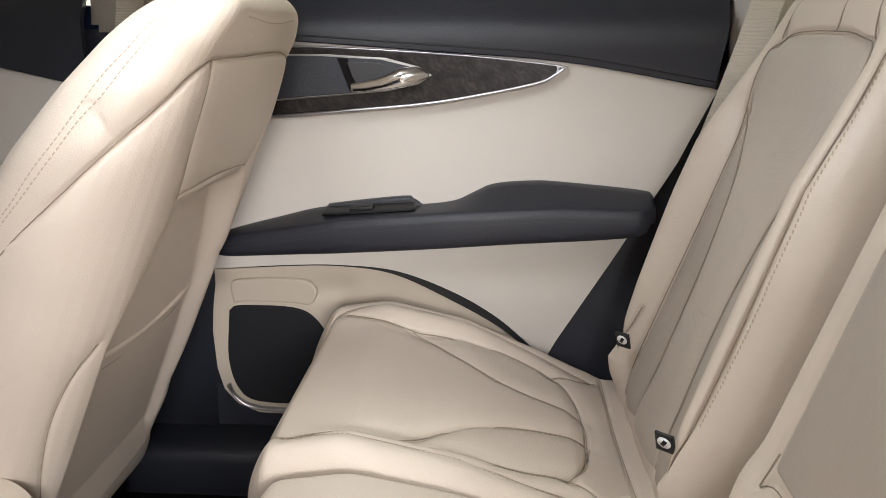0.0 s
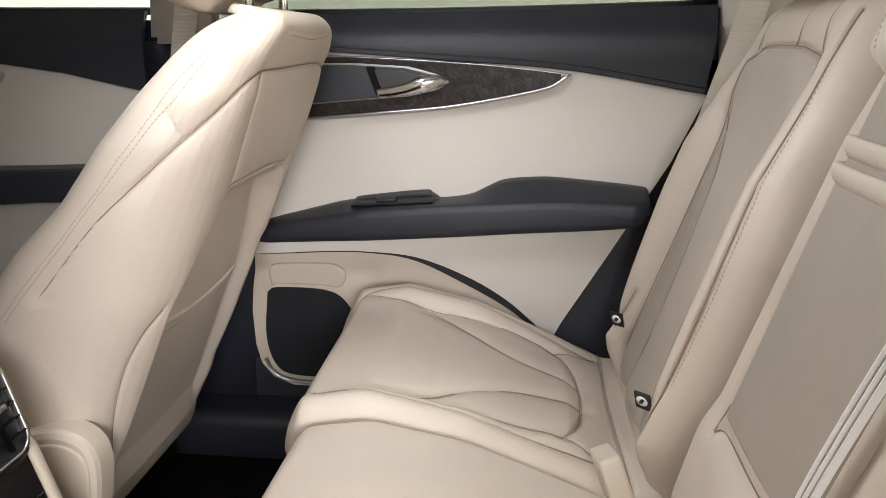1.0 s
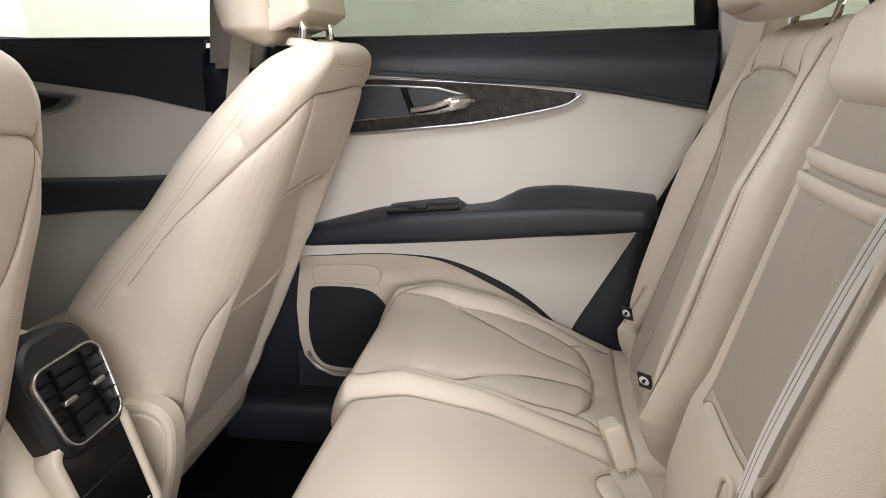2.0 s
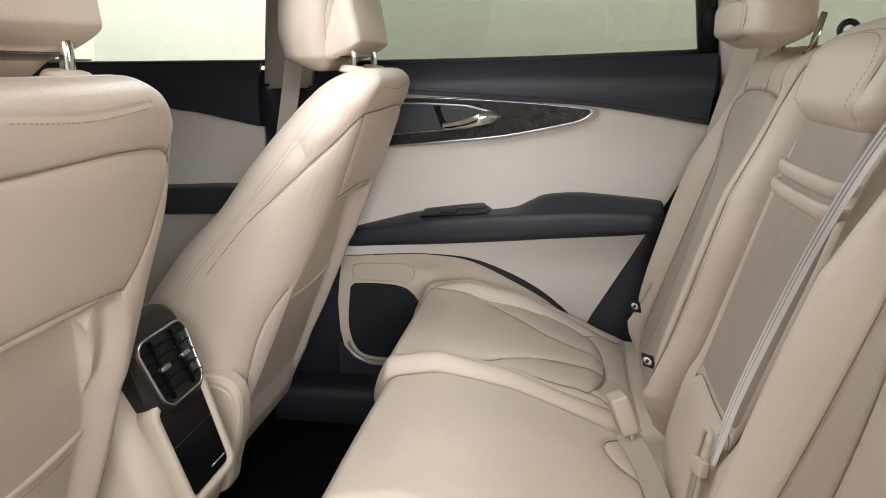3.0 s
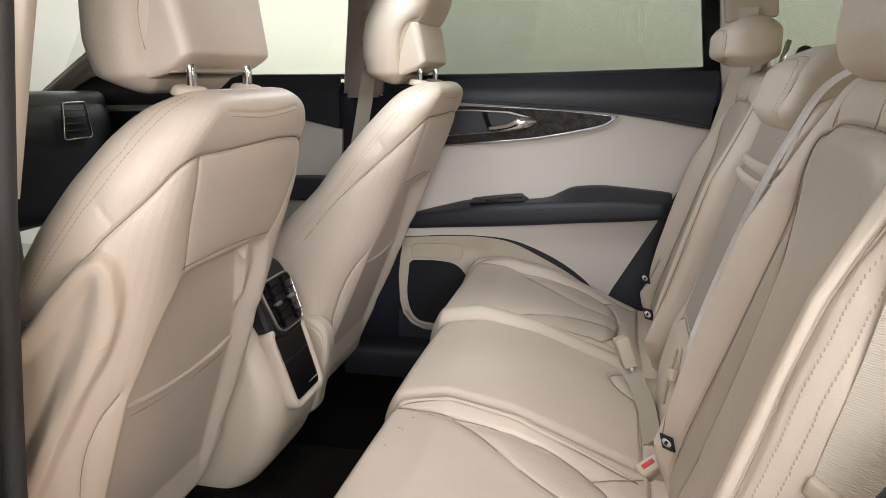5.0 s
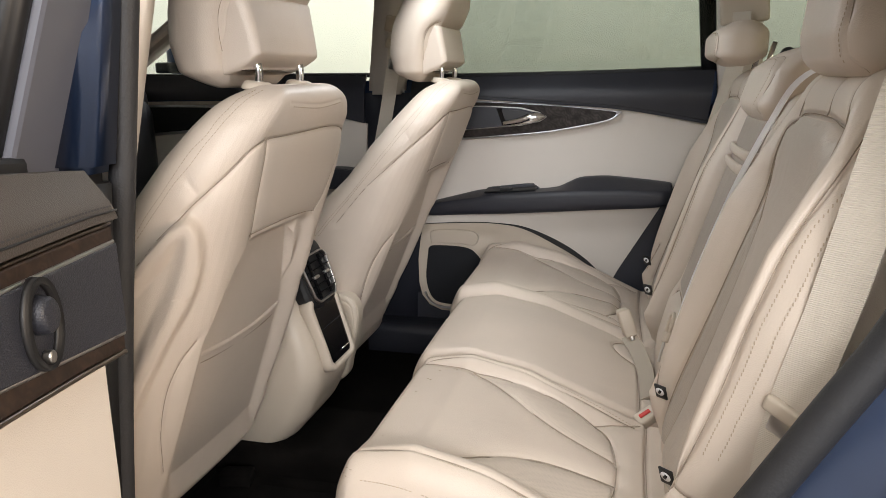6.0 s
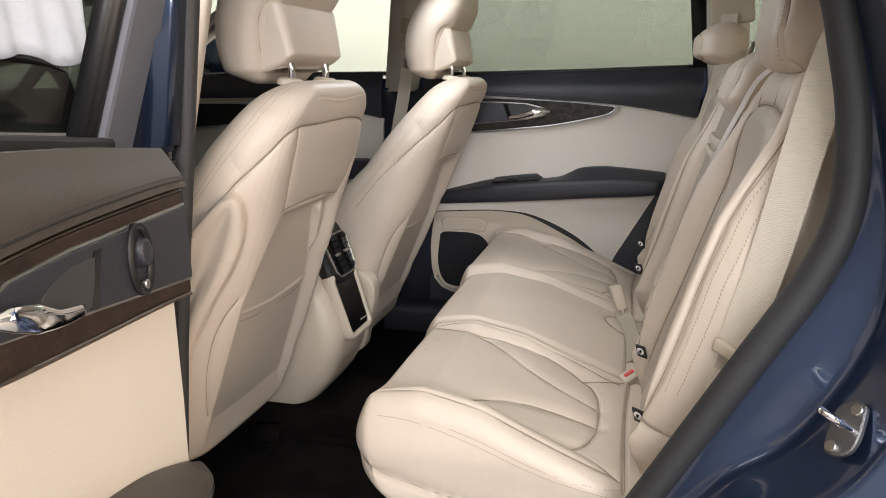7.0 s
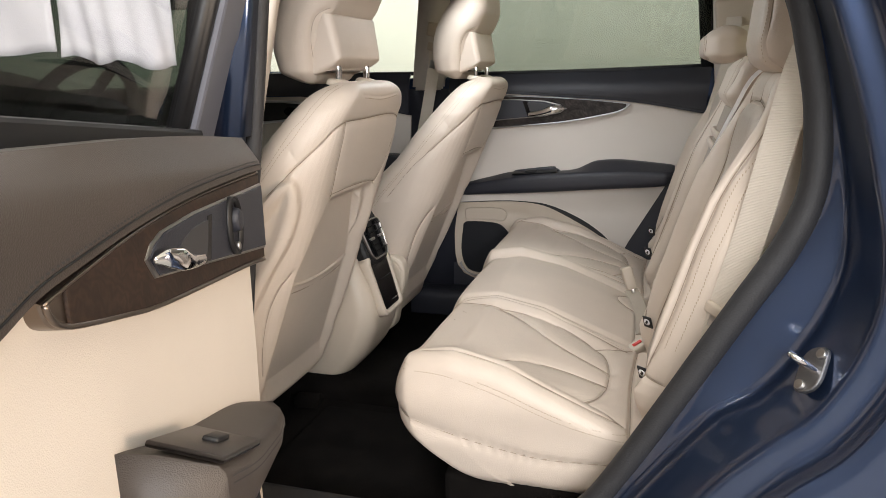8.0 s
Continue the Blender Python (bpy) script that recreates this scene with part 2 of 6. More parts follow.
def body(name, P, mat, parent=None, label="", seams=(), insets=(), m=None, cap=True):
    """A lofted soft body, with a dark seam strip that paints crease shade at the bottom of each fold. seams: (plane,
    facing, points, depth, width). insets: (plane, facing, polygon, part name, material).
    """
    nv, nu = P.shape[:2]
    N = normals_of(P)
    tracks = []
    V0, N0 = P.reshape(-1, 3), N.reshape(-1, 3)
    push = np.zeros((nv, nu))
    for plane, facing, pts, depth, width in seams:
        flat_line = curve(pts, 8)
        if plane == "3d":
            line = np.array([V0[np.argmin(((V0 - q) ** 2).sum(1))] for q in flat_line])
            for _ in range(9):
                line[1:-1] = 0.25 * line[:-2] + 0.5 * line[1:-1] + 0.25 * line[2:]
            near = np.where((np.abs(V0 - line.mean(0)) < np.ptp(line, axis=0) / 2 + 0.05).all(1))[0]
            d = np.full(len(V0), 9.0)
            d[near] = line_distance(V0[near], line)
            d, on = d.reshape(nv, nu), 1.0
        else:
            ij = PLANES[plane]
            other = 3 - sum(ij)
            d = line_distance(V0[:, ij], flat_line).reshape(nv, nu)
            on = np.clip((N @ np.array(facing, float) - 0.15) / 0.25, 0, 1)
            ok = np.where(N0 @ np.array(facing, float) > 0.25)[0]
            d2 = np.array([((V0[ok][:, ij] - q) ** 2).sum(1) for q in flat_line])
            keep = d2.min(1) < 0.006**2
            line = np.zeros((int(keep.sum()), 3))
            line[:, ij] = flat_line[keep]
            line[:, other] = V0[ok[d2.argmin(1)[keep]], other]
            for _ in range(6):
                if len(line) > 3:
                    line[1:-1, other] = 0.25 * line[:-2, other] + 0.5 * line[1:-1, other] + 0.25 * line[2:, other]
        if depth >= 0.004 and width < 0.0045 and len(line) > 5:
            jump = np.where(np.abs(np.diff(line, axis=0)).max(1) > 0.03)[0] + 1
            run = max(np.split(np.arange(len(line)), jump), key=len)
            if len(run) > 5:
                tracks.append((line[run], np.where((d < 0.012).ravel())[0]))
        push = push + on * depth * (0.55 * np.exp(-((d / max(width, 0.003)) ** 2)) + 0.45 * np.exp(-((d / (5.5 * width)) ** 2)))
    P = P - N * push[..., None]
    V = P.reshape(-1, 3)
    F = grid_faces(nv, nu)
    c = V[F].mean(1)
    fn = N.reshape(-1, 3)[F].mean(1)
    # one outward winding
    a = np.cross(V[F[:, 2]] - V[F[:, 0]], V[F[:, 3]] - V[F[:, 1]])
    if (a * fn).sum() < 0:
        F = F[:, ::-1]
    tag = np.zeros(len(F), int)
    for k, (plane, facing, poly, *_r) in enumerate(insets):
        ij = PLANES[plane]
        hit = inside(c[:, ij], np.asarray(poly)) & (fn @ np.array(facing, float) > 0.3)
        tag[one_patch(hit.reshape(nv - 1, nu)).ravel()] = k + 1
    SV, SF = [], []
    NV = N.reshape(-1, 3)
    for t, near in tracks:
        # lay the dark crease strip on the folded surface
        c3, n3 = t.copy(), np.zeros_like(t)
        for i, q0 in enumerate(t):
            w = np.exp(-((V[near] - q0) ** 2).sum(1) / 0.0035**2)
            n0 = (NV[near] * w[:, None]).sum(0)
            if w.sum() < 1e-3:
                w = np.exp(-((V[near] - q0) ** 2).sum(1) / 0.012**2) + 1e-12
                n0 = (NV[near] * w[:, None]).sum(0)
            n3[i] = n0 / (np.linalg.norm(n0) + 1e-9)
            c3[i] = q0 - n3[i] * ((q0 - (V[near] * w[:, None]).sum(0) / w.sum()) @ n3[i])
        for _ in range(2):
            c3[1:-1] = 0.25 * c3[:-2] + 0.5 * c3[1:-1] + 0.25 * c3[2:]
        d3 = np.gradient(c3, axis=0)
        sd = np.cross(d3, n3)
        sd /= np.linalg.norm(sd, axis=1, keepdims=True) + 1e-9
        k0 = len(SV)
        for a0, s0, m0 in zip(c3, sd, n3):
            SV += [a0 - s0 * 0.0007 - m0 * 0.0014, a0 + m0 * 0.0004, a0 + s0 * 0.0007 - m0 * 0.0014]
        for i in range(len(c3) - 1):
            for e in range(3):
                SF.append((k0 + 3 * i + e, k0 + 3 * i + (e + 1) % 3, k0 + 3 * i + 3 + (e + 1) % 3, k0 + 3 * i + 3 + e))
    caps = [list(range(nu))[::-1], [(nv - 1) * nu + q for q in range(nu)]] if cap else []
    main = raw(name, V, [tuple(f) for f in F[tag == 0]] + caps, mat, parent, label, m=m)
    for k, (plane, facing, poly, pname, pmat) in enumerate(insets):
        sel = F[tag == k + 1]
        if not len(sel):
            continue
        used, back = np.unique(sel, return_inverse=True)
        raw(pname, V[used], back.reshape(sel.shape), pmat, main if parent else None, m=m)
    if SV:
        tagged(raw("seam", SV, SF, SEAM, main if parent else None, m=m), kind="stuff")
    return main, P, N


def rounded_ring(ht, hb, r, n, dense=False):
    """A rounded rectangle, half sizes ht (depth) and hb (across), n points evenly along it."""
    r = min(r, ht * 0.999, hb * 0.999)
    pts = []
    for ca, cb, a0 in ((-1, 1, 90), (-1, -1, 180), (1, -1, 270), (1, 1, 0)):
        for k in range(9):
            a = radians(a0 + 90 * k / 8)
            pts.append((ca * (ht - r) + r * math.cos(a), cb * (hb - r) + r * math.sin(a)))
    p = np.array(pts + pts[:1])
    fine = []
    for u, v in zip(p[:-1], p[1:]):
        fine += [u + (v - u) * k / 12 for k in range(12)]
    p = np.array(fine + [p[-1]])
    mid = 0.5 * (p[1:, 0] + p[:-1, 0])
    step = np.linalg.norm(np.diff(p, axis=0), axis=1) * np.where(mid < -0.1 * ht, 1.0, 0.28 if dense else 1.0)
    s = np.r_[0, np.cumsum(step)]
    q = np.linspace(0, s[-1], n, endpoint=False)
    return np.stack([np.interp(q, s, p[:, 0]), np.interp(q, s, p[:, 1])], -1)


def loft(stations, nv=120, nu=160, axis="z", round_end=0.05, round_start=0.0, power=2.0, taper=0.0, b_mid=0.0, dense=False):
    """Stations: (along, front, depth, half width, corner, crown, shift across). Axis z: front faces -x. Axis x: front faces +z."""
    st = np.array(stations, float)
    a0, a1 = st[0, 0], st[-1, 0]
    t = np.linspace(0, 1, nv)
    t = t - 0.035 * np.sin(2 * np.pi * t) * 2
    a = a0 + (a1 - a0) * t
    col = [np.interp(a, st[:, 0], st[:, k]) for k in range(st.shape[1])]
    ker = np.array([1, 4, 6, 4, 1]) / 16
    for k in range(1, len(col)):
        for _ in range(6):
            e = np.r_[col[k][:1], col[k][:1], col[k], col[k][-1:], col[k][-1:]]
            col[k] = np.convolve(e, ker, "valid")
    P = np.zeros((nv, nu, 3))
    for i in range(nv):
        f, d, hw, r, crown, sh = (c[i] for c in col[1:7])
        s = 1.0
        lose = 0.0
        if round_end and a[i] > a1 - round_end:
            q = (a[i] - (a1 - round_end)) / round_end
            s = max(1 - q**power, 0.0) ** (1 / power)
            lose = round_end * (1 - s)
        if round_start and a[i] < a0 + round_start:
            q = 1 - (a[i] - a0) / round_start
            s = max(1 - q**power, 0.0) ** (1 / power)
            lose = round_start * (1 - s)
        ht = max(d / 2 * max(s, 0.04), 0.002)
        hb = max(hw - lose, 0.004)
        ring = rounded_ring(ht, hb, r, nu, dense)
        tt, b = ring[:, 0], ring[:, 1]
        tp = np.interp(a[i], [q[0] for q in taper], [q[1] for q in taper]) if isinstance(taper, list) else taper
        b = b * (1 - tp * (0.5 - tt / d))
        front = f + d / 2 + tt - crown * np.clip(1 - (b / hw) ** 2, 0, 1) * (tt < 0) * (-tt / ht).clip(0, 1) * max(s, 0.2)
        if axis == "z":
            P[i] = np.stack([front, b_mid + sh + b, np.full(nu, a[i])], -1)
        else:
            P[i] = np.stack([np.full(nu, a[i]), b_mid + sh + b, -front], -1)
    return P


def tube(name, pts, radius, mat, parent=None, label="", n=10, smooth_n=8, m=None, flat=1.0, up=(0, 0, 1)):
    """A rod along a smooth line, with an oval section where flat is not 1."""
    c = curve(pts, smooth_n)
    d = np.gradient(c, axis=0)
    d /= np.linalg.norm(d, axis=1, keepdims=True) + 1e-12
    if np.abs(d @ np.array(up, float)).mean() > 0.85:
        up = (1, 0, 0)
    side = np.cross(d, np.array(up, float))
    side /= np.linalg.norm(side, axis=1, keepdims=True) + 1e-9
    over = np.cross(side, d)
    a = np.linspace(0, 2 * np.pi, n, endpoint=False)
    P = c[:, None] + radius * (np.cos(a)[None, :, None] * side[:, None] + flat * np.sin(a)[None, :, None] * over[:, None])
    nv = len(c)
    F = [tuple(f) for f in grid_faces(nv, n)] + [tuple(range(n))[::-1], tuple((nv - 1) * n + q for q in range(n))]
    return raw(name, P.reshape(-1, 3), F, mat, parent, label, m=m)


def horn(name, pts, radii, mat, parent, label, m, flat):
    """A lever of changing thickness along a smooth line."""
    c = curve(pts, 10)
    r = np.interp(np.linspace(0, len(radii) - 1, len(c)), range(len(radii)), radii)
    d = np.gradient(c, axis=0)
    d /= np.linalg.norm(d, axis=1, keepdims=True)
    side = np.cross(d, np.array((0, 1, 0.0)))
    side /= np.linalg.norm(side, axis=1, keepdims=True)
    over = np.cross(side, d)
    n = 18
    a = np.linspace(0, 2 * np.pi, n, endpoint=False)
    P = c[:, None] + r[:, None, None] * (np.cos(a)[None, :, None] * side[:, None] + flat * np.sin(a)[None, :, None] * over[:, None])
    F = [tuple(f) for f in grid_faces(len(c), n)] + [tuple(range(n))[::-1], tuple((len(c) - 1) * n + q for q in range(n))]
    return raw(name, P.reshape(-1, 3), F, mat, parent, label, m=m)


def ribbon(name, pts, across, width, thick, mat, parent=None, label="", smooth_n=8):
    """A flat band along a line; across gives its width direction at each end."""
    c = curve(pts, smooth_n)
    k = np.linspace(0, 1, len(c))[:, None]
    w = np.array(across[0], float) * (1 - k) + np.array(across[1], float) * k
    w /= np.linalg.norm(w, axis=1, keepdims=True)
    d = np.gradient(c, axis=0)
    nrm = np.cross(d, w)
    nrm /= np.linalg.norm(nrm, axis=1, keepdims=True)
    P = np.stack([c + w * width / 2 + nrm * thick / 2, c - w * width / 2 + nrm * thick / 2, c - w * width / 2 - nrm * thick / 2, c + w * width / 2 - nrm * thick / 2], 1)
    F = [tuple(f) for f in grid_faces(len(c), 4)] + [(3, 2, 1, 0), tuple(4 * (len(c) - 1) + q for q in range(4))]
    return raw(name, P.reshape(-1, 3), F, mat, parent, label, smooth=False)


def box(name, m, sx, sy, sz, mat, parent=None, label="", bevel=0.004, segments=2):
    bm = bmesh.new()
    bmesh.ops.create_cube(bm, size=1, matrix=m @ Matrix.Diagonal((sx, sy, sz, 1)))
    if bevel:
        bmesh.ops.bevel(bm, geom=bm.edges[:], offset=bevel, segments=segments, affect="EDGES", profile=0.6)
    return part(name, bm, mat, parent, label)


def cyl(name, m, r0, r1, h, mat, parent=None, label="", n=24, bevel=0.0):
    bm = bmesh.new()
    bmesh.ops.create_cone(bm, cap_ends=True, segments=n, radius1=r0, radius2=r1, depth=h, matrix=m)
    if bevel:
        rim = [e for e in bm.edges if any(len(f.verts) > 4 for f in e.link_faces)]
        bmesh.ops.bevel(bm, geom=rim, offset=bevel, segments=3, affect="EDGES", profile=0.5)
    ob = part(name, bm, mat, parent, label)
    return ob


def plate(name, outline, depth0, depth1, mat, parent=None, label="", m=None, bevel=0.003, round_n=6, smooth_line=True, crown=0.0):
    """A plate cut to an outline (x, z), from depth0 to depth1 along y, its inner rim bevelled; m places it."""
    pts = curve(list(outline) + [outline[0]], round_n)[:-1] if smooth_line else np.array(outline, float)
    area = 0.5 * np.sum(pts[:, 0] * np.roll(pts[:, 1], -1) - np.roll(pts[:, 0], -1) * pts[:, 1])
    if area < 0:
        pts = pts[::-1]
    n = len(pts)
    d = np.roll(pts, -1, 0) - np.roll(pts, 1, 0)
    nor = np.stack([d[:, 1], -d[:, 0]], -1)
    nor /= np.linalg.norm(nor, axis=1, keepdims=True) + 1e-12
    rings = [(0, depth0), (0, depth1 - math.copysign(bevel, depth1 - depth0)), (bevel * 0.3, depth1 - 0.3 * math.copysign(bevel, depth1 - depth0)), (bevel, depth1)]
    V = []
    for off, y in rings:
        q = pts - nor * off
        V += [(a, y, b) for a, b in q]
    F = [tuple(f) for f in grid_faces(4, n)] + [tuple(range(n))[::-1], tuple(3 * n + k for k in range(n))]
    ob = raw(name, V, F, mat, parent, label, m=m, smooth=False)
    bm = bmesh.new()
    bm.from_mesh(ob.data)
    bmesh.ops.recalc_face_normals(bm, faces=bm.faces)
    bm.to_mesh(ob.data)
    bm.free()
    return ob


def stitches(name, P, N, plane, facing, lines, parent, spacing=0.0062, length=0.0042, r=0.0008, lift=0.0006, offset=0.0):
    """Thread dashes laid on a lofted body along lines given in one plane."""
    ij = PLANES[plane]
    V0, N0 = P.reshape(-1, 3), N.reshape(-1, 3)
    ok = N0 @ np.array(facing, float) > 0.1
    V0, N0 = V0[ok], N0[ok]
    V, F = [], []
    for pts in lines:
        c = curve(pts, 14)
        s = np.r_[0, np.cumsum(np.linalg.norm(np.diff(c, axis=0), axis=1))]
        for q in np.arange(spacing, s[-1] - spacing, spacing):
            p = np.array([np.interp(q, s, c[:, 0]), np.interp(q, s, c[:, 1])])
            p2 = np.array([np.interp(q + length, s, c[:, 0]), np.interp(q + length, s, c[:, 1])])
            d2 = np.sum((V0[:, ij] - p) ** 2, 1)
            near = np.argpartition(d2, 4)[:4]
            w = 1 / (d2[near] + 1e-7)
            w /= w.sum()
            base, nn = (V0[near] * w[:, None]).sum(0), (N0[near] * w[:, None]).sum(0)
            nn /= np.linalg.norm(nn)
            if d2[near].min() > 0.01**2:
                continue
            dirn = np.zeros(3)
            dirn[list(ij)] = p2 - p
            dirn -= nn * (dirn @ nn)
            dirn *= length / (np.linalg.norm(dirn) + 1e-9)
            fix = np.zeros(3)
            fix[list(ij)] = p - base[list(ij)]
            fix -= nn * (fix @ nn)
            b = base + fix + nn * lift
            sd = np.cross(nn, dirn)
            sd *= r / np.linalg.norm(sd)
            k = len(V)
            V += [b - sd, b + sd, b + dirn + sd, b + dirn - sd, b + dirn * 0.25 + nn * r * 1.3, b + dirn * 0.75 + nn * r * 1.3]
            F += [(k, k + 1, k + 4), (k + 1, k + 2, k + 5, k + 4), (k + 2, k + 3, k + 5), (k + 3, k, k + 4, k + 5)]
    if V:
        return tagged(raw(name, V, F, THREAD, parent), kind="stuff")


def edge_stitches(name, P, N, path, parent, spacing=0.0065, length=0.0042, r=0.0007):
    """Thread dashes along a line in space, drawn onto the nearest skin of a lofted body."""
    V0, N0 = P.reshape(-1, 3), N.reshape(-1, 3)
    raw_line = curve(path, 16)
    pick = np.array([np.argmin(((V0 - q) ** 2).sum(1)) for q in raw_line])
    line, nor = V0[pick].copy(), N0[pick].copy()
    for _ in range(12):
        line[1:-1] = 0.25 * line[:-2] + 0.5 * line[1:-1] + 0.25 * line[2:]
        nor[1:-1] = 0.25 * nor[:-2] + 0.5 * nor[1:-1] + 0.25 * nor[2:]
    sl = np.r_[0, np.cumsum(np.linalg.norm(np.diff(line, axis=0), axis=1))]
    at = lambda q: np.array([np.interp(q, sl, line[:, k]) for k in range(3)])
    V, F = [], []
    for q in np.arange(spacing, sl[-1] - spacing, spacing):
        a, b = at(q), at(q + length)
        n = np.array([np.interp(q, sl, nor[:, k]) for k in range(3)])
        n /= np.linalg.norm(n) + 1e-9
        side = np.cross(n, b - a)
        side *= r / (np.linalg.norm(side) + 1e-9)
        a, b = a + n * 0.0008, b + n * 0.0008
        k = len(V)
        V += [a - side, a + side, b + side, b - side, a + (b - a) * 0.25 + n * r * 1.3, a + (b - a) * 0.75 + n * r * 1.3]
        F += [(k, k + 1, k + 4), (k + 1, k + 2, k + 5, k + 4), (k + 2, k + 3, k + 5), (k + 3, k, k + 4, k + 5)]
    return tagged(raw(name, V, F, THREAD, parent), kind="stuff")


# ---- the bay round the car ----


def slab(name, x0, x1, y0, y1, z0, z1, mat, label, kind="structure", category=""):
    ob = box(name, pose((x0 + x1) / 2, (y0 + y1) / 2, (z0 + z1) / 2), x1 - x0, y1 - y0, z1 - z0, mat, None, "", 0)
    ob.data.polygons.foreach_set("use_smooth", np.zeros(len(ob.data.polygons), bool))
    return tagged(ob, label, category or name.split("_")[0], kind=kind)


slab("floor", -8, 8, -7, 5, -0.2, 0, CONCRETE, "grey concrete floor of the photo bay")
slab("wall_north", -8, 8, 3.6, 3.8, 0, 4, WALL, "plain white painted wall behind the car")
slab("wall_south", -8, 8, -7.2, -7, 0, 4, DIM_WALL, "unseen plain grey wall of the bay, toned for dim bounce")
slab("wall_east", 8, 8.2, -7, 5, 0, 4, DIM_WALL, "unseen plain grey end wall, toned for dim bounce")
slab("wall_west", -8.2, -8, -7, 5, 0, 4, DIM_WALL, "unseen plain grey end wall, toned for dim bounce")
slab("ceiling", -8, 8, -7, 5, 4, 4.2, WALL, "plain white ceiling of the bay")

# ---- rear seats ----
C = 0.425  # centre of each outer seat from the car's middle
seat_near = thing("rear_outer_seat", "beige leather rear seat with taupe perforated panels beside the open door", "car seat", "rear seats", at=(0, -C, 0.5))
seat_far = thing("rear_outer_seat", "beige leather rear seat with perforated panels beside the closed door", "car seat", "rear seats", at=(0, C, 0.5))
seat_mid = thing("rear_middle_seat", "narrow plain beige leather middle seat with folded armrest", "car seat", "rear seats", at=(0, 0, 0.5))

BENCH = [  # along x, top (as -z), depth, corner, crown
    (-0.525, -0.74, 0.195, 0.034, 0.0),
    (-0.475, -0.80, 0.255, 0.034, 0.004),
    (-0.38, -0.815, 0.27, 0.034, 0.004),
    (-0.25, -0.79, 0.245, 0.034, 0.004),
    (-0.06, -0.714, 0.17, 0.034, 0.002),
    (0.07, -0.688, 0.14, 0.034, 0.0),
]


def tucked(P, k=7.0):
    """Round a cushion's front edge back underneath."""
    low = np.clip(0.70 - P[:, :, 2], 0, 0.16) ** 2
    P[:, :, 0] += k * low * np.clip((-0.25 - P[:, :, 0]) / 0.15, 0, 1)


def wings(c, s):
    """Seams and perforated leaves of one outer cushion, centre c, outward sign s."""
    lines, leaves = [], []
    end = [(-0.112, c + s * 0.145), (-0.088, c + s * 0.11), (-0.074, c + s * 0.05), (-0.072, c), (-0.074, c - s * 0.05), (-0.088, c - s * 0.11), (-0.112, c - s * 0.145)]
    for q in (s, -s):
        rim = [(-0.47, c + q * 0.186), (-0.42, c + q * 0.172), (-0.35, c + q * 0.161), (-0.30, c + q * 0.162), (-0.24, c + q * 0.164), (-0.18, c + q * 0.163), (-0.112, c + q * 0.145)]
        inner = [(-0.348, c + q * 0.160), (-0.31, c + q * 0.144), (-0.27, c + q * 0.113), (-0.22, c + q * 0.078), (-0.17, c + q * 0.056), (-0.12, c + q * 0.044), (-0.074, c + q * 0.036)]
        lines += [rim, inner]
        cr, ce = curve(rim), curve(end if q == s else end[::-1])
        keep = ce[q * (ce[:, 1] - c) > 0.036]
        leaves.append(np.vstack([cr[cr[:, 0] > -0.348], keep, curve(inner)[::-1]]))
    return lines + [end], leaves


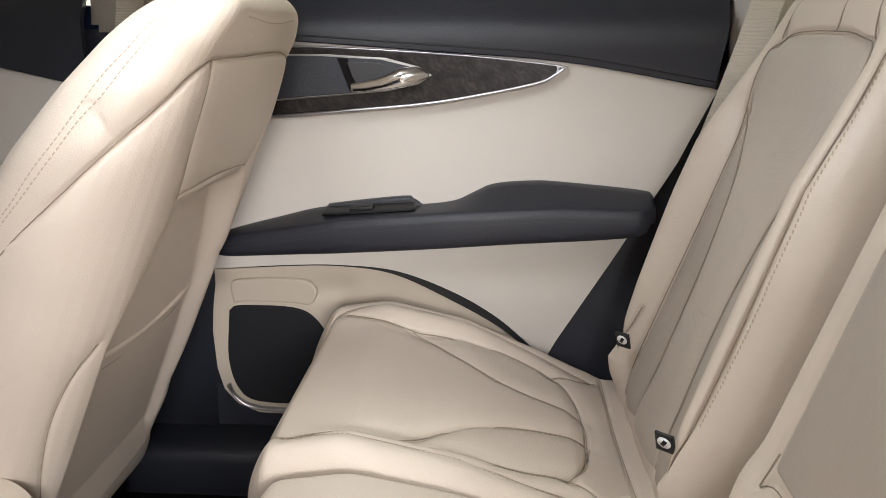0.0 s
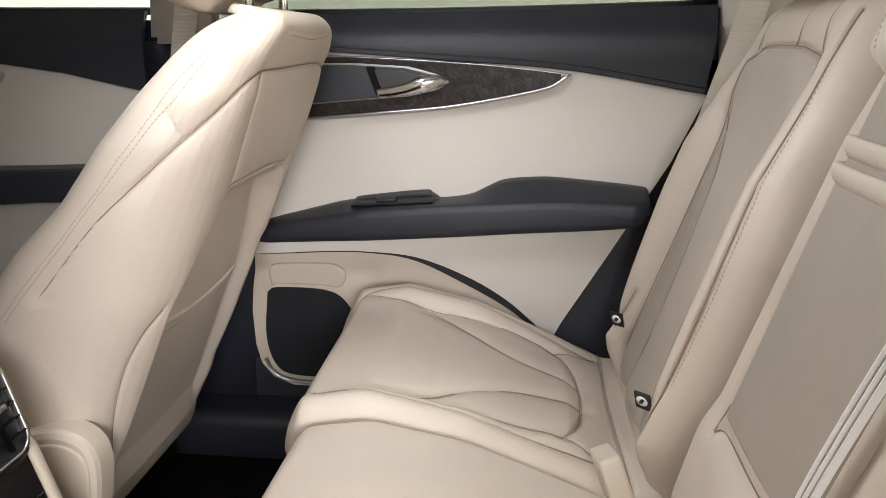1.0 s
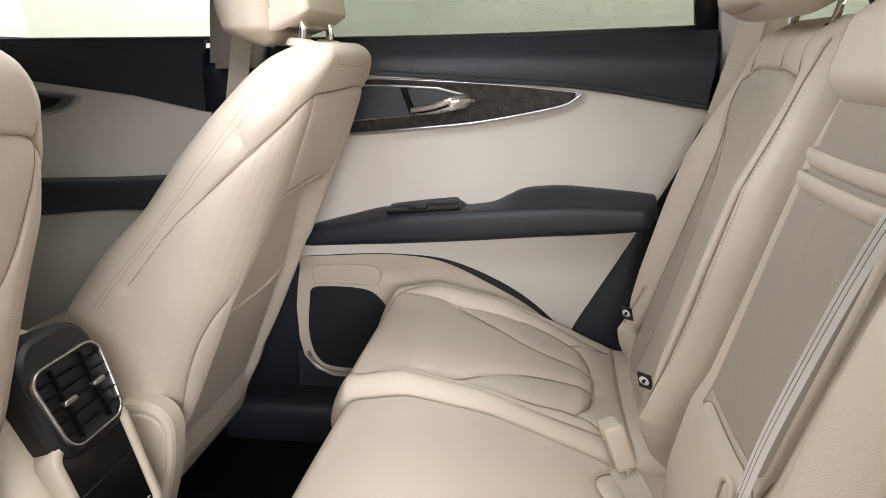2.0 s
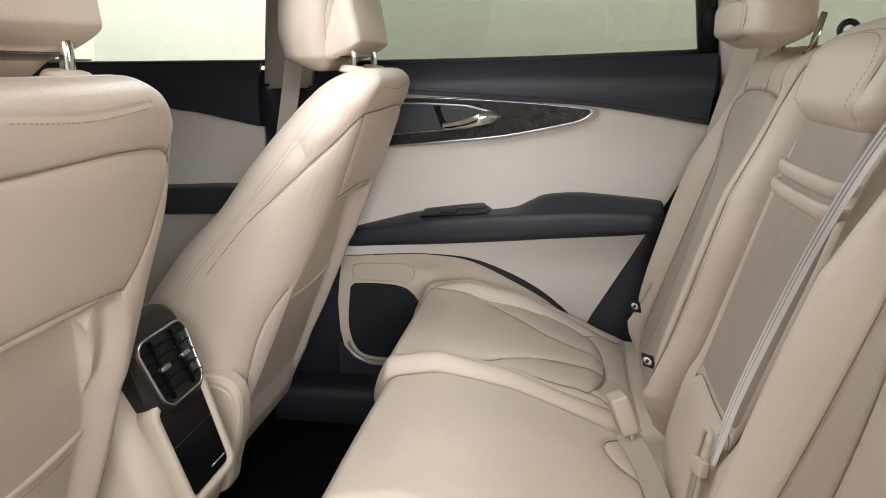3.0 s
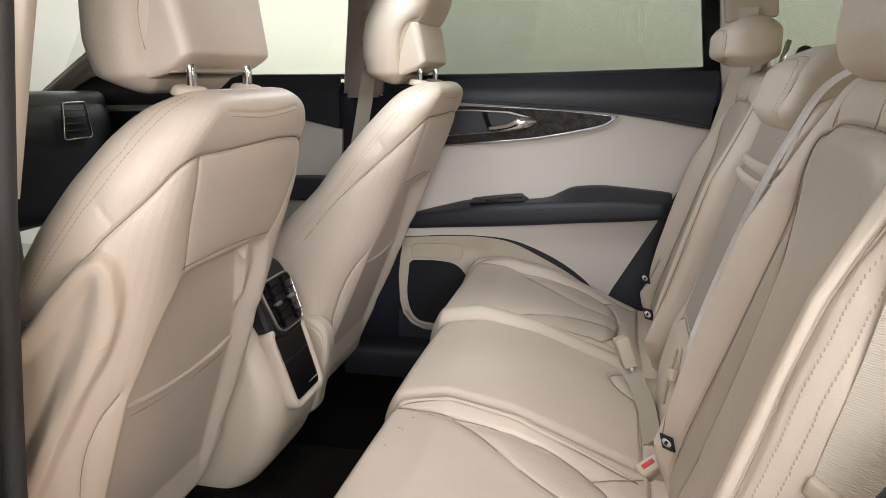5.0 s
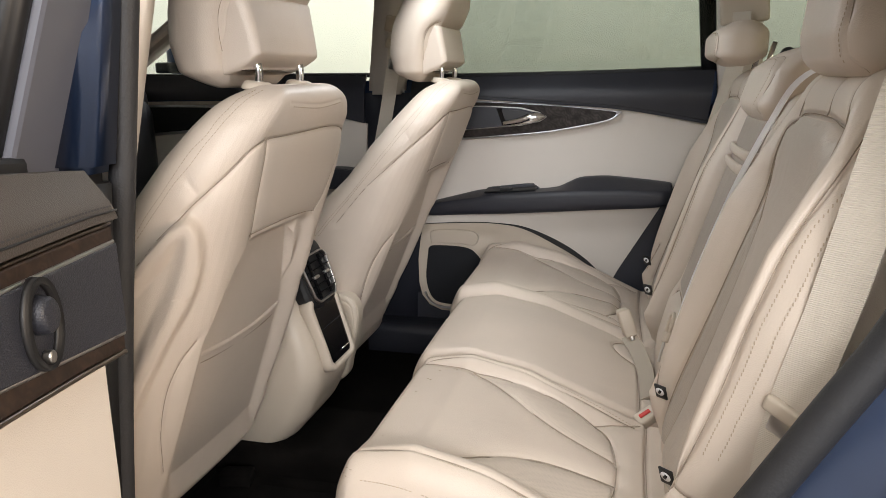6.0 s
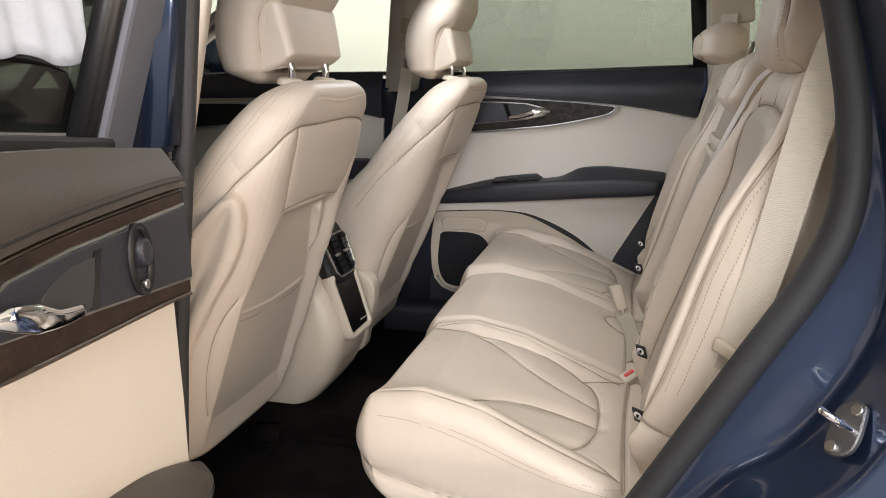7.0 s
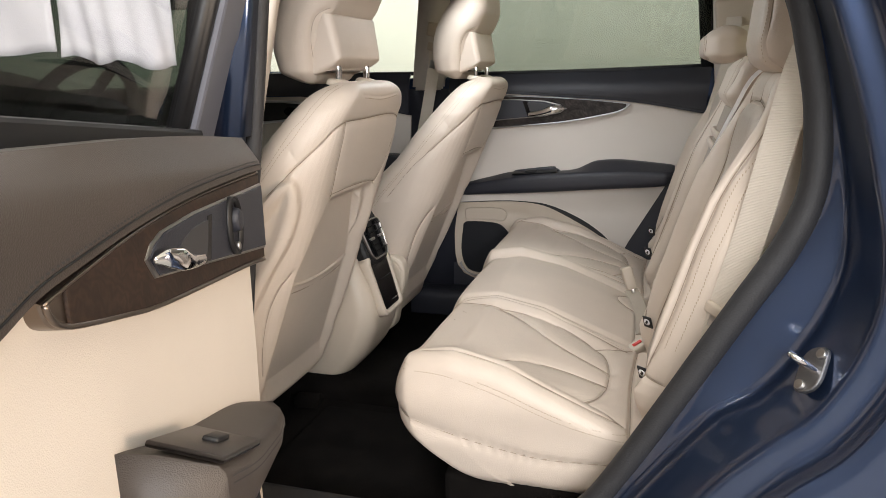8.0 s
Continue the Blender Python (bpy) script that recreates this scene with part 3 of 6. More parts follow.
def outer_cushion(root, c, s, hw):
    st = [(a, f, d, hw - (0.03 if a < -0.5 else 0) - (0.012 if a > 0 else 0), r, k, s * (0.005 if a < -0.3 else 0)) for a, f, d, r, k in BENCH]
    P = loft(st, 260, 330, "x", 0, 0.075, 2.6, b_mid=c, dense=True)
    # rims stand above the dished middle
    y = s * (P[:, :, 1] - c)
    front = np.clip((-P[:, :, 0] - 0.02) / 0.25, 0, 1)
    top = np.clip((P[:, :, 2] - 0.62) / 0.12, 0, 1)
    rise = np.exp(-(((y - 0.205) / 0.05) ** 2)) * 0.020 + np.exp(-(((y + 0.20) / 0.035) ** 2)) * 0.004
    P[:, :, 2] += rise * front * top
    dish = np.clip((0.198 - np.abs(y)) / 0.05, 0, 1)
    dish = dish * dish * (3 - 2 * dish) * np.clip((P[:, :, 2] - 0.66) / 0.04, 0, 1)
    sink = np.interp(P[:, :, 0], [-0.50, -0.40, -0.30, -0.10, -0.03], [0.0, 0.012, 0.014, 0.010 if s < 0 else -0.008, 0.0])
    P[:, :, 2] -= sink * dish
    # the side bulges softly between the rim and the lower seam
    side = np.clip((y - 0.19) / 0.03, 0, 1)
    P[:, :, 1] += s * 0.010 * side * np.exp(-(((P[:, :, 2] - 0.735) / 0.05) ** 2)) - s * 0.02 * side * np.clip((0.64 - P[:, :, 2]) / 0.1, 0, 1)
    tucked(P)
    if s > 0:
        P[:, :, 0] -= 0.018 * np.clip((-0.2 - P[:, :, 0]) / 0.2, 0, 1)
        P[:, :, 2] += 0.010 * np.clip((-0.2 - P[:, :, 0]) / 0.2, 0, 1)
    else:
        P[:, :, 0] += 0.018 * np.clip((-0.2 - P[:, :, 0]) / 0.2, 0, 1)
    lines, leaves = wings(c, s)
    up = (0, 0, 1)
    seams = [("xy", up, l, 0.011, 0.0030) for l in lines]
    edge_o = [(-0.505, c + s * 0.15), (-0.485, c + s * 0.185), (-0.44, c + s * 0.203), (-0.3, c + s * 0.208), (-0.15, c + s * 0.205), (-0.04, c + s * 0.19)]
    edge_i = [(-0.515, c - s * 0.15), (-0.49, c - s * 0.18), (-0.43, c - s * 0.192), (-0.3, c - s * 0.194), (-0.15, c - s * 0.19), (-0.04, c - s * 0.178)]
    seams += [("xy", up, edge_o, 0.006, 0.0025), ("xy", up, edge_i, 0.006, 0.0025)]
    seams += [("xy", up, [(-0.112, c + q * 0.145), (-0.075, c + q * 0.165), (-0.03, c + q * 0.195)], 0.006, 0.003) for q in (1, -1)]
    seams += [("xy", up, [(-0.018, c - 0.22), (-0.024, c), (-0.018, c + 0.22)], 0.012, 0.004)]
    low = [(-0.52, 0.692), (-0.45, 0.683), (-0.36, 0.659), (-0.25, 0.635), (-0.18, 0.626), (-0.07, 0.632), (0.0, 0.64)]
    seams += [("xz", (0, s, 0), low, 0.009, 0.0035), ("xz", (0, -s, 0), low, 0.009, 0.0035), ("yz", (-1, 0, 0), [(c - 0.25, 0.69), (c, 0.693), (c + 0.25, 0.69)], 0.009, 0.0035)]
    insets = [("xy", up, leaf, "perforated_inset", PERFORATED_TOP) for leaf in leaves]
    ob, P, N = body("cushion", P, LEATHER, root, "", seams, insets)
    st_lines = [[(x, y - s * 0.006) for x, y in edge_i]]
    stitches("stitching", P, N, "xy", up, st_lines, ob)
    row = [(-0.47, 0.797), (-0.40, 0.797), (-0.355, 0.791), (-0.30, 0.776), (-0.245, 0.758), (-0.19, 0.737), (-0.138, 0.719), (-0.07, 0.702), (-0.02, 0.692)]
    stitches("stitching", P, N, "xz", (0, s, 0), [[(x, z + o) for x, z in row] for o in (0.004, -0.006)], ob)
    return ob


outer_cushion(seat_near, -C - 0.008, -1, 0.232)
outer_cushion(seat_far, C + 0.025, 1, 0.242)
mid_st = [(a, f + 0.004, d, 0.205 - (0.02 if a < -0.5 else 0), 0.024, 0.006) for a, f, d, r, k in BENCH]
mid_P = loft([(*q, 0) for q in mid_st], 170, 220, "x", 0, 0.075, 2.6, b_mid=0.005, dense=True)
tucked(mid_P, 5.0)
mid_c, mid_P, mid_N = body("cushion", mid_P, LEATHER, seat_mid, "", [("xy", (0, 0, 1), [(-0.03, -0.2), (-0.03, 0.2)], 0.012, 0.004), ("xy", (0, 0, 1), [(-0.03, 0.06), (-0.06, 0.075), (-0.085, 0.11), (-0.085, 0.15), (-0.05, 0.19)], 0.010, 0.004), ("yz", (-1, 0, 0), [(-0.25, 0.70), (0, 0.695), (0.25, 0.70)], 0.008, 0.003)])


def back_x(z):
    return 0.03 + (z - 0.8) * 0.3


def backrest(root, c, s):
    st = [
        (0.66, 0.005, 0.12, 0.205, 0.04, 0.0, 0),
        (0.74, 0.008, 0.15, 0.222, 0.06, 0.008, 0),
        (0.85, 0.040, 0.15, 0.236, 0.07, 0.012, -s * 0.004),
        (1.05, 0.100, 0.15, 0.242, 0.07, 0.010, -s * 0.004),
        (1.18, 0.140, 0.14, 0.232, 0.065, 0.008, -s * 0.006),
        (1.28, 0.168, 0.13, 0.206, 0.06, 0.006, -s * 0.012),
        (1.345, 0.195, 0.10, 0.175, 0.04, 0.004, -s * 0.012),
        (1.372, 0.215, 0.07, 0.15, 0.03, 0.0, -s * 0.012),
    ]
    P = loft(st, 300, 300, "z", 0.045, 0.03, 2.2, b_mid=c, dense=True)
    # the two side bolsters stand a little proud
    bolster = np.clip((np.abs(P[:, :, 1] - c) - 0.125) / 0.075, 0, 1)
    bolster = bolster * bolster * (3 - 2 * bolster) * np.clip((1.34 - P[:, :, 2]) / 0.2, 0, 1) * np.clip((P[:, :, 2] - 0.69) / 0.08, 0, 1)
    fr = np.clip((back_x(P[:, :, 2]) + 0.05 - P[:, :, 0]) / 0.05, 0, 1)
    P[:, :, 0] -= 0.042 * bolster * fr
    sunk = np.clip((0.145 - np.abs(P[:, :, 1] - c)) / 0.06, 0, 1) * np.clip((1.27 - P[:, :, 2]) / 0.08, 0, 1) * np.clip((P[:, :, 2] - 0.72) / 0.1, 0, 1)
    P[:, :, 0] += 0.010 * sunk * fr
    fw = (-1, 0, 0)
    lines, poly, leaves = [], None, []
    for q in (1, -1):
        a = [(c + q * 0.118, 1.290), (c + q * 0.143, 1.268), (c + q * 0.138, 1.20), (c + q * 0.126, 1.12), (c + q * 0.130, 0.95), (c + q * 0.146, 0.72)]
        b = [(c + q * 0.137, 1.195), (c + q * 0.09, 1.11), (c + q * 0.068, 1.01), (c + q * 0.062, 0.9), (c + q * 0.07, 0.72)]
        out = [(c + q * 0.16, 1.345), (c + q * 0.192, 1.22), (c + q * 0.205, 1.05), (c + q * 0.2, 0.86), (c + q * 0.178, 0.79)]
        lines += [a, b, out]
        half = np.vstack([curve(a[:3])[:-1], curve(b)])
        ca = curve(a)
        leaf = np.vstack([ca[ca[:, 1] < 1.19], curve(b)[::-1]])
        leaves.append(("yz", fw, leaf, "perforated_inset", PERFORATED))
        poly = half if poly is None else np.vstack([poly, half[::-1]])
    arc = [(c - 0.118, 1.290), (c - 0.06, 1.299), (c + 0.06, 1.299), (c + 0.118, 1.290)]
    low = [(c + s * 0.245, 0.785), (c + s * 0.20, 0.80), (c + s * 0.17, 0.825), (c + s * 0.16, 0.87)]
    seams = [("yz", fw, l, 0.015, 0.0032) for l in lines + [arc]] + [("yz", fw, low, 0.012, 0.004)]
    seams += [("yz", fw, [(c - 0.03, 1.38), (c - 0.035, 1.30)], 0.004, 0.0025), ("yz", fw, [(c + 0.10, 1.36), (c + 0.125, 1.292)], 0.004, 0.0025), ("yz", fw, [(c - 0.10, 1.36), (c - 0.125, 1.292)], 0.004, 0.0025)]
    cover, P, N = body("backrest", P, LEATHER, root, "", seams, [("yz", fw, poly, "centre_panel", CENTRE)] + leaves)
    lines = []
    for q in (1, -1):
        out = [(c + q * 0.166, 1.335), (c + q * 0.198, 1.22), (c + q * 0.211, 1.05), (c + q * 0.206, 0.86)]
        lines += [out, [(y + q * 0.011, z) for y, z in out]] if q == s else [[(y - q * 0.003, z) for y, z in out]]
    stitches("stitching", P, N, "yz", fw, lines, cover)


backrest(seat_near, -C + 0.008, -1)
backrest(seat_far, C + 0.005, 1)

m_st = [(0.66, 0.0, 0.12, 0.15, 0.03, 0, 0), (0.76, 0.012, 0.14, 0.168, 0.03, 0.006, 0), (0.86, 0.036, 0.13, 0.168, 0.03, 0.006, 0), (0.89, 0.054, 0.13, 0.168, 0.03, 0.003, 0), (1.2, 0.15, 0.12, 0.168, 0.03, 0.003, 0), (1.33, 0.195, 0.09, 0.15, 0.03, 0, 0)]
m_P = loft(m_st, 200, 200, "z", 0.03, 0.02, 2.2, dense=True)
m_cover, m_P, m_N = body("backrest", m_P, LEATHER, seat_mid, "", [("yz", (-1, 0, 0), [(0.125, 1.31), (0.122, 0.90), (0.09, 0.882), (-0.09, 0.882), (-0.122, 0.90), (-0.125, 1.31)], 0.012, 0.003)])
a_st = [(0.885, 0.048, 0.06, 0.112, 0.015, 0.003, 0), (1.1, 0.112, 0.06, 0.115, 0.015, 0.004, 0), (1.275, 0.164, 0.05, 0.112, 0.015, 0.003, 0)]
body("armrest", loft(a_st, 80, 110, "z", 0.014, 0.014, 2.4), TAUPE, seat_mid, "folded taupe armrest panel")
for z in (1.201, 1.174):
    tube("pull_strap", [(back_x(z) + 0.012, 0.116, z), (back_x(z) - 0.006, 0.108, z), (back_x(z) - 0.012, 0.085, z), (back_x(z) - 0.013, 0.0, z - 0.001), (back_x(z) - 0.012, -0.085, z), (back_x(z) - 0.006, -0.108, z), (back_x(z) + 0.012, -0.116, z)], 0.0125, LEATHER, seat_mid, "padded leather pull strap", 14, 6, flat=0.55, up=(1, 0, 0.3))


def head_pad(root, stations, c, label, extra=(), posts=(), taper=0.0, ends=(0.035, 0.03)):
    P = loft(stations, 120, 180, "z", ends[0], ends[1], 2.0, b_mid=c, dense=True, taper=taper)
    pad, P, N = body("headrest", P, LEATHER, root, label, extra)
    for y in posts:
        cyl("post", pose(0.235, c + y, 1.385, 0, 14), 0.006, 0.006, 0.08, CHROME, pad, "chrome post")
        cyl("post_guide", pose(0.228, c + y, 1.352, 0, 14), 0.015, 0.012, 0.012, MATT, pad)
    return pad, P, N


rim = [(C - 0.105, 1.385), (C - 0.12, 1.415), (C - 0.10, 1.448), (C + 0.08, 1.452), (C + 0.115, 1.42), (C + 0.09, 1.38), (C - 0.105, 1.385)]
pad, P, N = head_pad(seat_far, [(1.370, 0.125, 0.09, 0.138, 0.035, 0.006, 0), (1.39, 0.112, 0.115, 0.15, 0.042, 0.008, 0), (1.44, 0.112, 0.115, 0.15, 0.042, 0.008, 0), (1.475, 0.125, 0.10, 0.14, 0.035, 0.006, 0)], C, "low rounded headrest with stitched rim", [("yz", (-1, 0, 0), rim, 0.005, 0.0025)], (-0.09, 0.09), ends=(0.034, 0.034))
stitches("stitching", P, N, "yz", (-1, 0, 0), [[(C + (y - C) * 0.95, 1.417 + (z - 1.417) * 0.86) for y, z in rim]], pad)
pad, P, N = head_pad(seat_near, [(1.345, 0.175, 0.09, 0.115, 0.04, 0.008, 0), (1.40, 0.165, 0.12, 0.135, 0.05, 0.012, 0), (1.50, 0.175, 0.12, 0.135, 0.05, 0.012, 0), (1.575, 0.20, 0.08, 0.115, 0.035, 0.008, 0)], -C, "upright tall headrest", [("yz", (-1, 0, 0), [(-C - 0.10, 1.35), (-C - 0.11, 1.45), (-C - 0.09, 1.55)], 0.005, 0.0025)], (-0.09, 0.09))
stitches("stitching", P, N, "yz", (-1, 0, 0), [[(-C - 0.093, 1.36), (-C - 0.103, 1.45), (-C - 0.083, 1.55)]], pad)
pad, P, N = head_pad(seat_mid, [(1.265, 0.150, 0.04, 0.12, 0.02, 0.004, 0), (1.30, 0.145, 0.10, 0.135, 0.035, 0.006, 0), (1.36, 0.165, 0.13, 0.135, 0.04, 0.006, 0), (1.405, 0.21, 0.12, 0.125, 0.03, 0.004, 0)], 0.0, "wedge-shaped headrest", [("yz", (-1, 0, 0), [(-0.10, 1.28), (-0.11, 1.37), (0.0, 1.388), (0.11, 1.37), (0.10, 1.28)], 0.005, 0.0025)])
stitches("stitching", P, N, "yz", (-1, 0, 0), [[(-0.09, 1.29), (-0.10, 1.362), (0.0, 1.379), (0.10, 1.362), (0.09, 1.29)]], pad)

# ---- front seats ----


def front_seat(name, c, dx, rake, label):
    """c: centre across; dx: how far the upper edge stands ahead; rake: lean."""
    root = thing(name, label, "car seat", "front seats", at=(-0.85 + dx, c, 0.42))

    def xr(z):
        return -0.531 + dx - (1.28 - z) * rake

    prof = [  # z, depth, half width at the front
        (0.56, 0.23, 0.245), (0.66, 0.30, 0.270), (0.80, 0.295, 0.276), (0.95, 0.265, 0.274), (1.03, 0.235, 0.270), (1.10, 0.190, 0.266), (1.18, 0.160, 0.258), (1.24, 0.134, 0.240), (1.29, 0.112, 0.210), (1.325, 0.098, 0.174), (1.347, 0.086, 0.136)]
    # the loft's front is the seat's rear face, so it is laid out mirrored in x
    st = [(z, -xr(z), d, hw, float(np.interp(z, [0.6, 1.1, 1.2, 1.3], [0.10, 0.085, 0.066, 0.048])), 0.012, 0) for z, d, hw in prof]
    P = loft(st, 300, 330, "z", 0.04, 0.05, 2.2, taper=[(0.6, 0.10), (1.05, 0.10), (1.2, 0.10), (1.3, 0.08)], b_mid=c, dense=True)
    P[:, :, 0] *= -1
    bk = (1, 0, 0)
    seams = []
    panel = [(c - 0.142, 1.264), (c - 0.138, 1.22), (c - 0.128, 1.15), (c - 0.112, 1.10)]
    panel_r = [(c + 0.172, 1.274), (c + 0.170, 1.22), (c + 0.158, 1.15), (c + 0.132, 1.10)]
    crease = [(c - 0.118, 1.105), (c - 0.08, 1.109), (c, 1.112), (c + 0.08, 1.108), (c + 0.13, 1.101)]
    ridge = [(c - 0.10, 1.318), (c, 1.312), (c + 0.10, 1.318)]
    seams += [("yz", bk, panel, 0.004, 0.0026), ("yz", bk, panel_r, 0.004, 0.0026), ("yz", bk, crease, 0.006, 0.004), ("yz", bk, ridge, 0.0025, 0.003)]
    # below the crease the back is hollowed between two rounded bolsters
    hollow = np.interp(P[:, :, 2], [0.6, 0.93, 1.0, 1.06, 1.105], [0.190, 0.190, 0.172, 0.152, 0.126])
    step = np.clip((hollow - np.abs(P[:, :, 1] - c - 0.004)) / 0.05, 0, 1)
    step = step * step * (3 - 2 * step)
    drop = np.clip((1.108 - P[:, :, 2]) / 0.028, 0, 1)
    drop = drop * drop * (3 - 2 * drop)
    dish = step * drop * np.clip((P[:, :, 2] - 0.58) / 0.08, 0, 1) * np.interp(P[:, :, 2], [0.6, 0.91, 1.05], [0.6, 0.75, 1.0])
    rear = np.clip(normals_of(P)[:, :, 0], 0, 1)
    P[:, :, 0] -= 0.044 * dish * rear
    sweeps = []
    for q in (1, -1):
        seams += [("3d", None, [(xr(1.224) - 0.075, c + q * 0.225, 1.224), (xr(1.205) - 0.055, c + q * 0.23, 1.205), (xr(1.187) - 0.036, c + q * 0.235, 1.187)], 0.0035, 0.0035)]
        half = [(xr(1.266), c + q * 0.145, 1.266), (xr(1.25) - 0.003, c + q * 0.18, 1.25), (xr(1.225) - 0.012, c + q * 0.2, 1.225), (xr(1.182) - 0.038, c + q * 0.235, 1.182), (xr(1.126) - 0.08, c + q * 0.25, 1.126), (xr(1.074) - 0.115, c + q * 0.262, 1.074), (xr(0.95) - 0.165, c + q * 0.268, 0.95)]
        sweeps.append(half)
        # stitched edge of the lower bolster
        welt = [(xr(0.95) - 0.004, c + q * 0.190, 0.95), (xr(0.92) - 0.008, c + q * 0.208, 0.92), (xr(0.885) - 0.013, c + q * 0.218, 0.885), (xr(0.83) - 0.013, c + q * 0.220, 0.83), (xr(0.76) - 0.01, c + q * 0.205, 0.76), (xr(0.70) - 0.005, c + q * 0.185, 0.70)]
        seams += [("3d", None, welt, 0.006, 0.003)]
        if q == (-1 if c < 0 else 1):
            # raised rim round the side shield
            rim = curve([(xr(z) - o, z) for z, o in ((0.76, 0.062), (0.83, 0.045), (0.89, 0.035), (0.963, 0.023), (1.006, 0.014), (1.04, 0.010), (1.08, 0.010), (1.12, 0.016), (1.155, 0.030), (1.166, 0.050), (1.154, 0.072), (1.105, 0.102), (1.05, 0.135))], 8)
            xz = P[:, :, [0, 2]].reshape(-1, 2)
            deep = line_distance(xz, rim) * inside(xz, np.vstack([rim, [(xr(1.0) - 0.30, 1.0), (xr(0.8) - 0.34, 0.76)]]))
            up1, up2 = np.clip(deep / 0.014, 0, 1), np.clip((deep - 0.020) / 0.022, 0, 1)
            lift = 0.020 * up1 * up1 * (3 - 2 * up1) * (1 - 0.8 * up2 * up2 * (3 - 2 * up2))
            out = normals_of(P)
            P += out * (lift.reshape(P.shape[:2]) * np.clip((q * out[:, :, 1] - 0.05) / 0.25, 0, 1))[..., None]
    seams.append(("3d", None, sweeps[1][::-1] + [(xr(1.269), c - 0.08, 1.269), (xr(1.272), c, 1.272), (xr(1.272), c + 0.08, 1.272)] + sweeps[0], 0.0075, 0.003))
    cover, P, N = body("backrest", P, LEATHER, root, "", seams)
    for q in (1, -1):
        for o in (0.005, -0.006):
            path = [(xr(0.95) - 0.195 + o, c + q * 0.275, 0.95), (xr(1.03) - 0.155 + o, c + q * 0.27, 1.03), (xr(1.12) - 0.118 + o, c + q * 0.265, 1.12), (xr(1.217) - 0.080 + o, c + q * 0.24, 1.217), (xr(1.275) - 0.058 + o, c + q * 0.20, 1.275), (xr(1.312) - 0.046 + o, c + q * 0.165, 1.312), (xr(1.335) - 0.036 + o, c + q * 0.125, 1.338)]
            edge_stitches("stitching", P, N, path, cover)
    stitches("stitching", P, N, "yz", bk, [[(y, z - 0.005) for y, z in ridge]], cover)
    # map pocket: a sagging second skin with a rolled hem
    nu, nv = 60, 40
    y = np.linspace(-1, 1, nu)
    Q = np.zeros((nv, nu, 3))
    for i in range(nv):
        k = i / (nv - 1)
        z = 0.61 + k * (0.304 - 0.004 * y * y)
        out = 0.018 * (1 - y**4) + 0.004 * k * (1 - y * y) - 0.010 * k * k * (1 - y * y)
        z = z - 0.024 * k**3 * (1 - y * y)
        Q[i] = np.stack([xr(z) - 0.034 + out, c + 0.004 + y * 0.178, z], -1)
    F = [tuple(f) for f in grid_faces(nv, nu, False)]
    pocket = raw("map_pocket", Q.reshape(-1, 3), F, LEATHER, root)
    sol = pocket.modifiers.new("thick", "SOLIDIFY")
    sol.thickness = 0.004
    tube("hem", Q[-1, 1:-1:4] + np.array([0.001, 0, 0.0]), 0.006, LEATHER, pocket)
    tube("hem", Q[-4, 1:-1:4] + np.array([0.0015, 0, 0.0]), 0.0011, SEAM, pocket, "hem stitching")
    # cushion and its lower sides
    cs = [(-1.36, -0.72, 0.14, 0.23, 0.05, 0.0, 0), (-1.28, -0.76, 0.2, 0.26, 0.06, 0.006, 0), (-1.05, -0.745, 0.2, 0.265, 0.06, 0.0, 0), (-0.86, -0.70, 0.18, 0.25, 0.05, 0, 0)]
    cs = [(a + dx, *r) for a, *r in cs]
    body("cushion", loft(cs, 80, 120, "x", 0.03, 0.06, 2.2, b_mid=c), LEATHER, root)
    box("side_trim", pose(-1.16 + dx, c - 0.262, 0.585), 0.42, 0.035, 0.15, HARD, root, "beige plastic side cover", 0.015, 3)
    box("side_trim", pose(-1.16 + dx, c + 0.262, 0.585), 0.42, 0.035, 0.15, HARD, root, "beige plastic side cover", 0.015, 3)
    box("base", pose(-1.14 + dx, c, 0.505), 0.46, 0.40, 0.12, CARPET, root, "dark seat base on rails", 0.01)
    # head restraint: a pad that overhangs a separate rear cover
    hc = c + (-0.012 if c < 0 else 0.0)
    hs = [(1.342, -0.665, 0.05, 0.105, 0.022, 0.0, 0), (1.365, -0.697, 0.085, 0.128, 0.035, 0.008, 0), (1.41, -0.704, 0.098, 0.140, 0.042, 0.012, 0), (1.46, -0.698, 0.108, 0.146, 0.045, 0.014, 0), (1.495, -0.689, 0.132, 0.147, 0.05, 0.014, 0), (1.54, -0.668, 0.132, 0.144, 0.05, 0.012, 0), (1.585, -0.64, 0.105, 0.132, 0.045, 0.008, 0), (1.625, -0.61, 0.075, 0.11, 0.03, 0.004, 0)]
    hs = [(z, f + dx + 0.005, *r) for z, f, *r in hs]
    brow = [(-0.535 + dx, 1.484), (-0.56 + dx, 1.487), (-0.585 + dx, 1.474), (-0.60 + dx, 1.445), (-0.606 + dx, 1.40), (-0.606 + dx, 1.36)]
    head, hP, hN = body("headrest", loft(hs, 130, 170, "z", 0.05, 0.03, 2.0, b_mid=hc), LEATHER, root, "", [("xz", (0, q, 0), brow, 0.006, 0.0035) for q in (1, -1)])
    bs = [(1.374, 0.002, 0.070, 0.104, 0.012, 0, 0), (1.385, -0.004, 0.085, 0.107, 0.014, 0, 0), (1.42, 0.0, 0.085, 0.110, 0.016, 0.002, 0), (1.455, 0.006, 0.08, 0.114, 0.018, 0.002, 0), (1.488, 0.012, 0.07, 0.118, 0.018, 0, 0)]
    bs = [(z, 0.552 - dx + f, *r) for z, f, *r in bs]
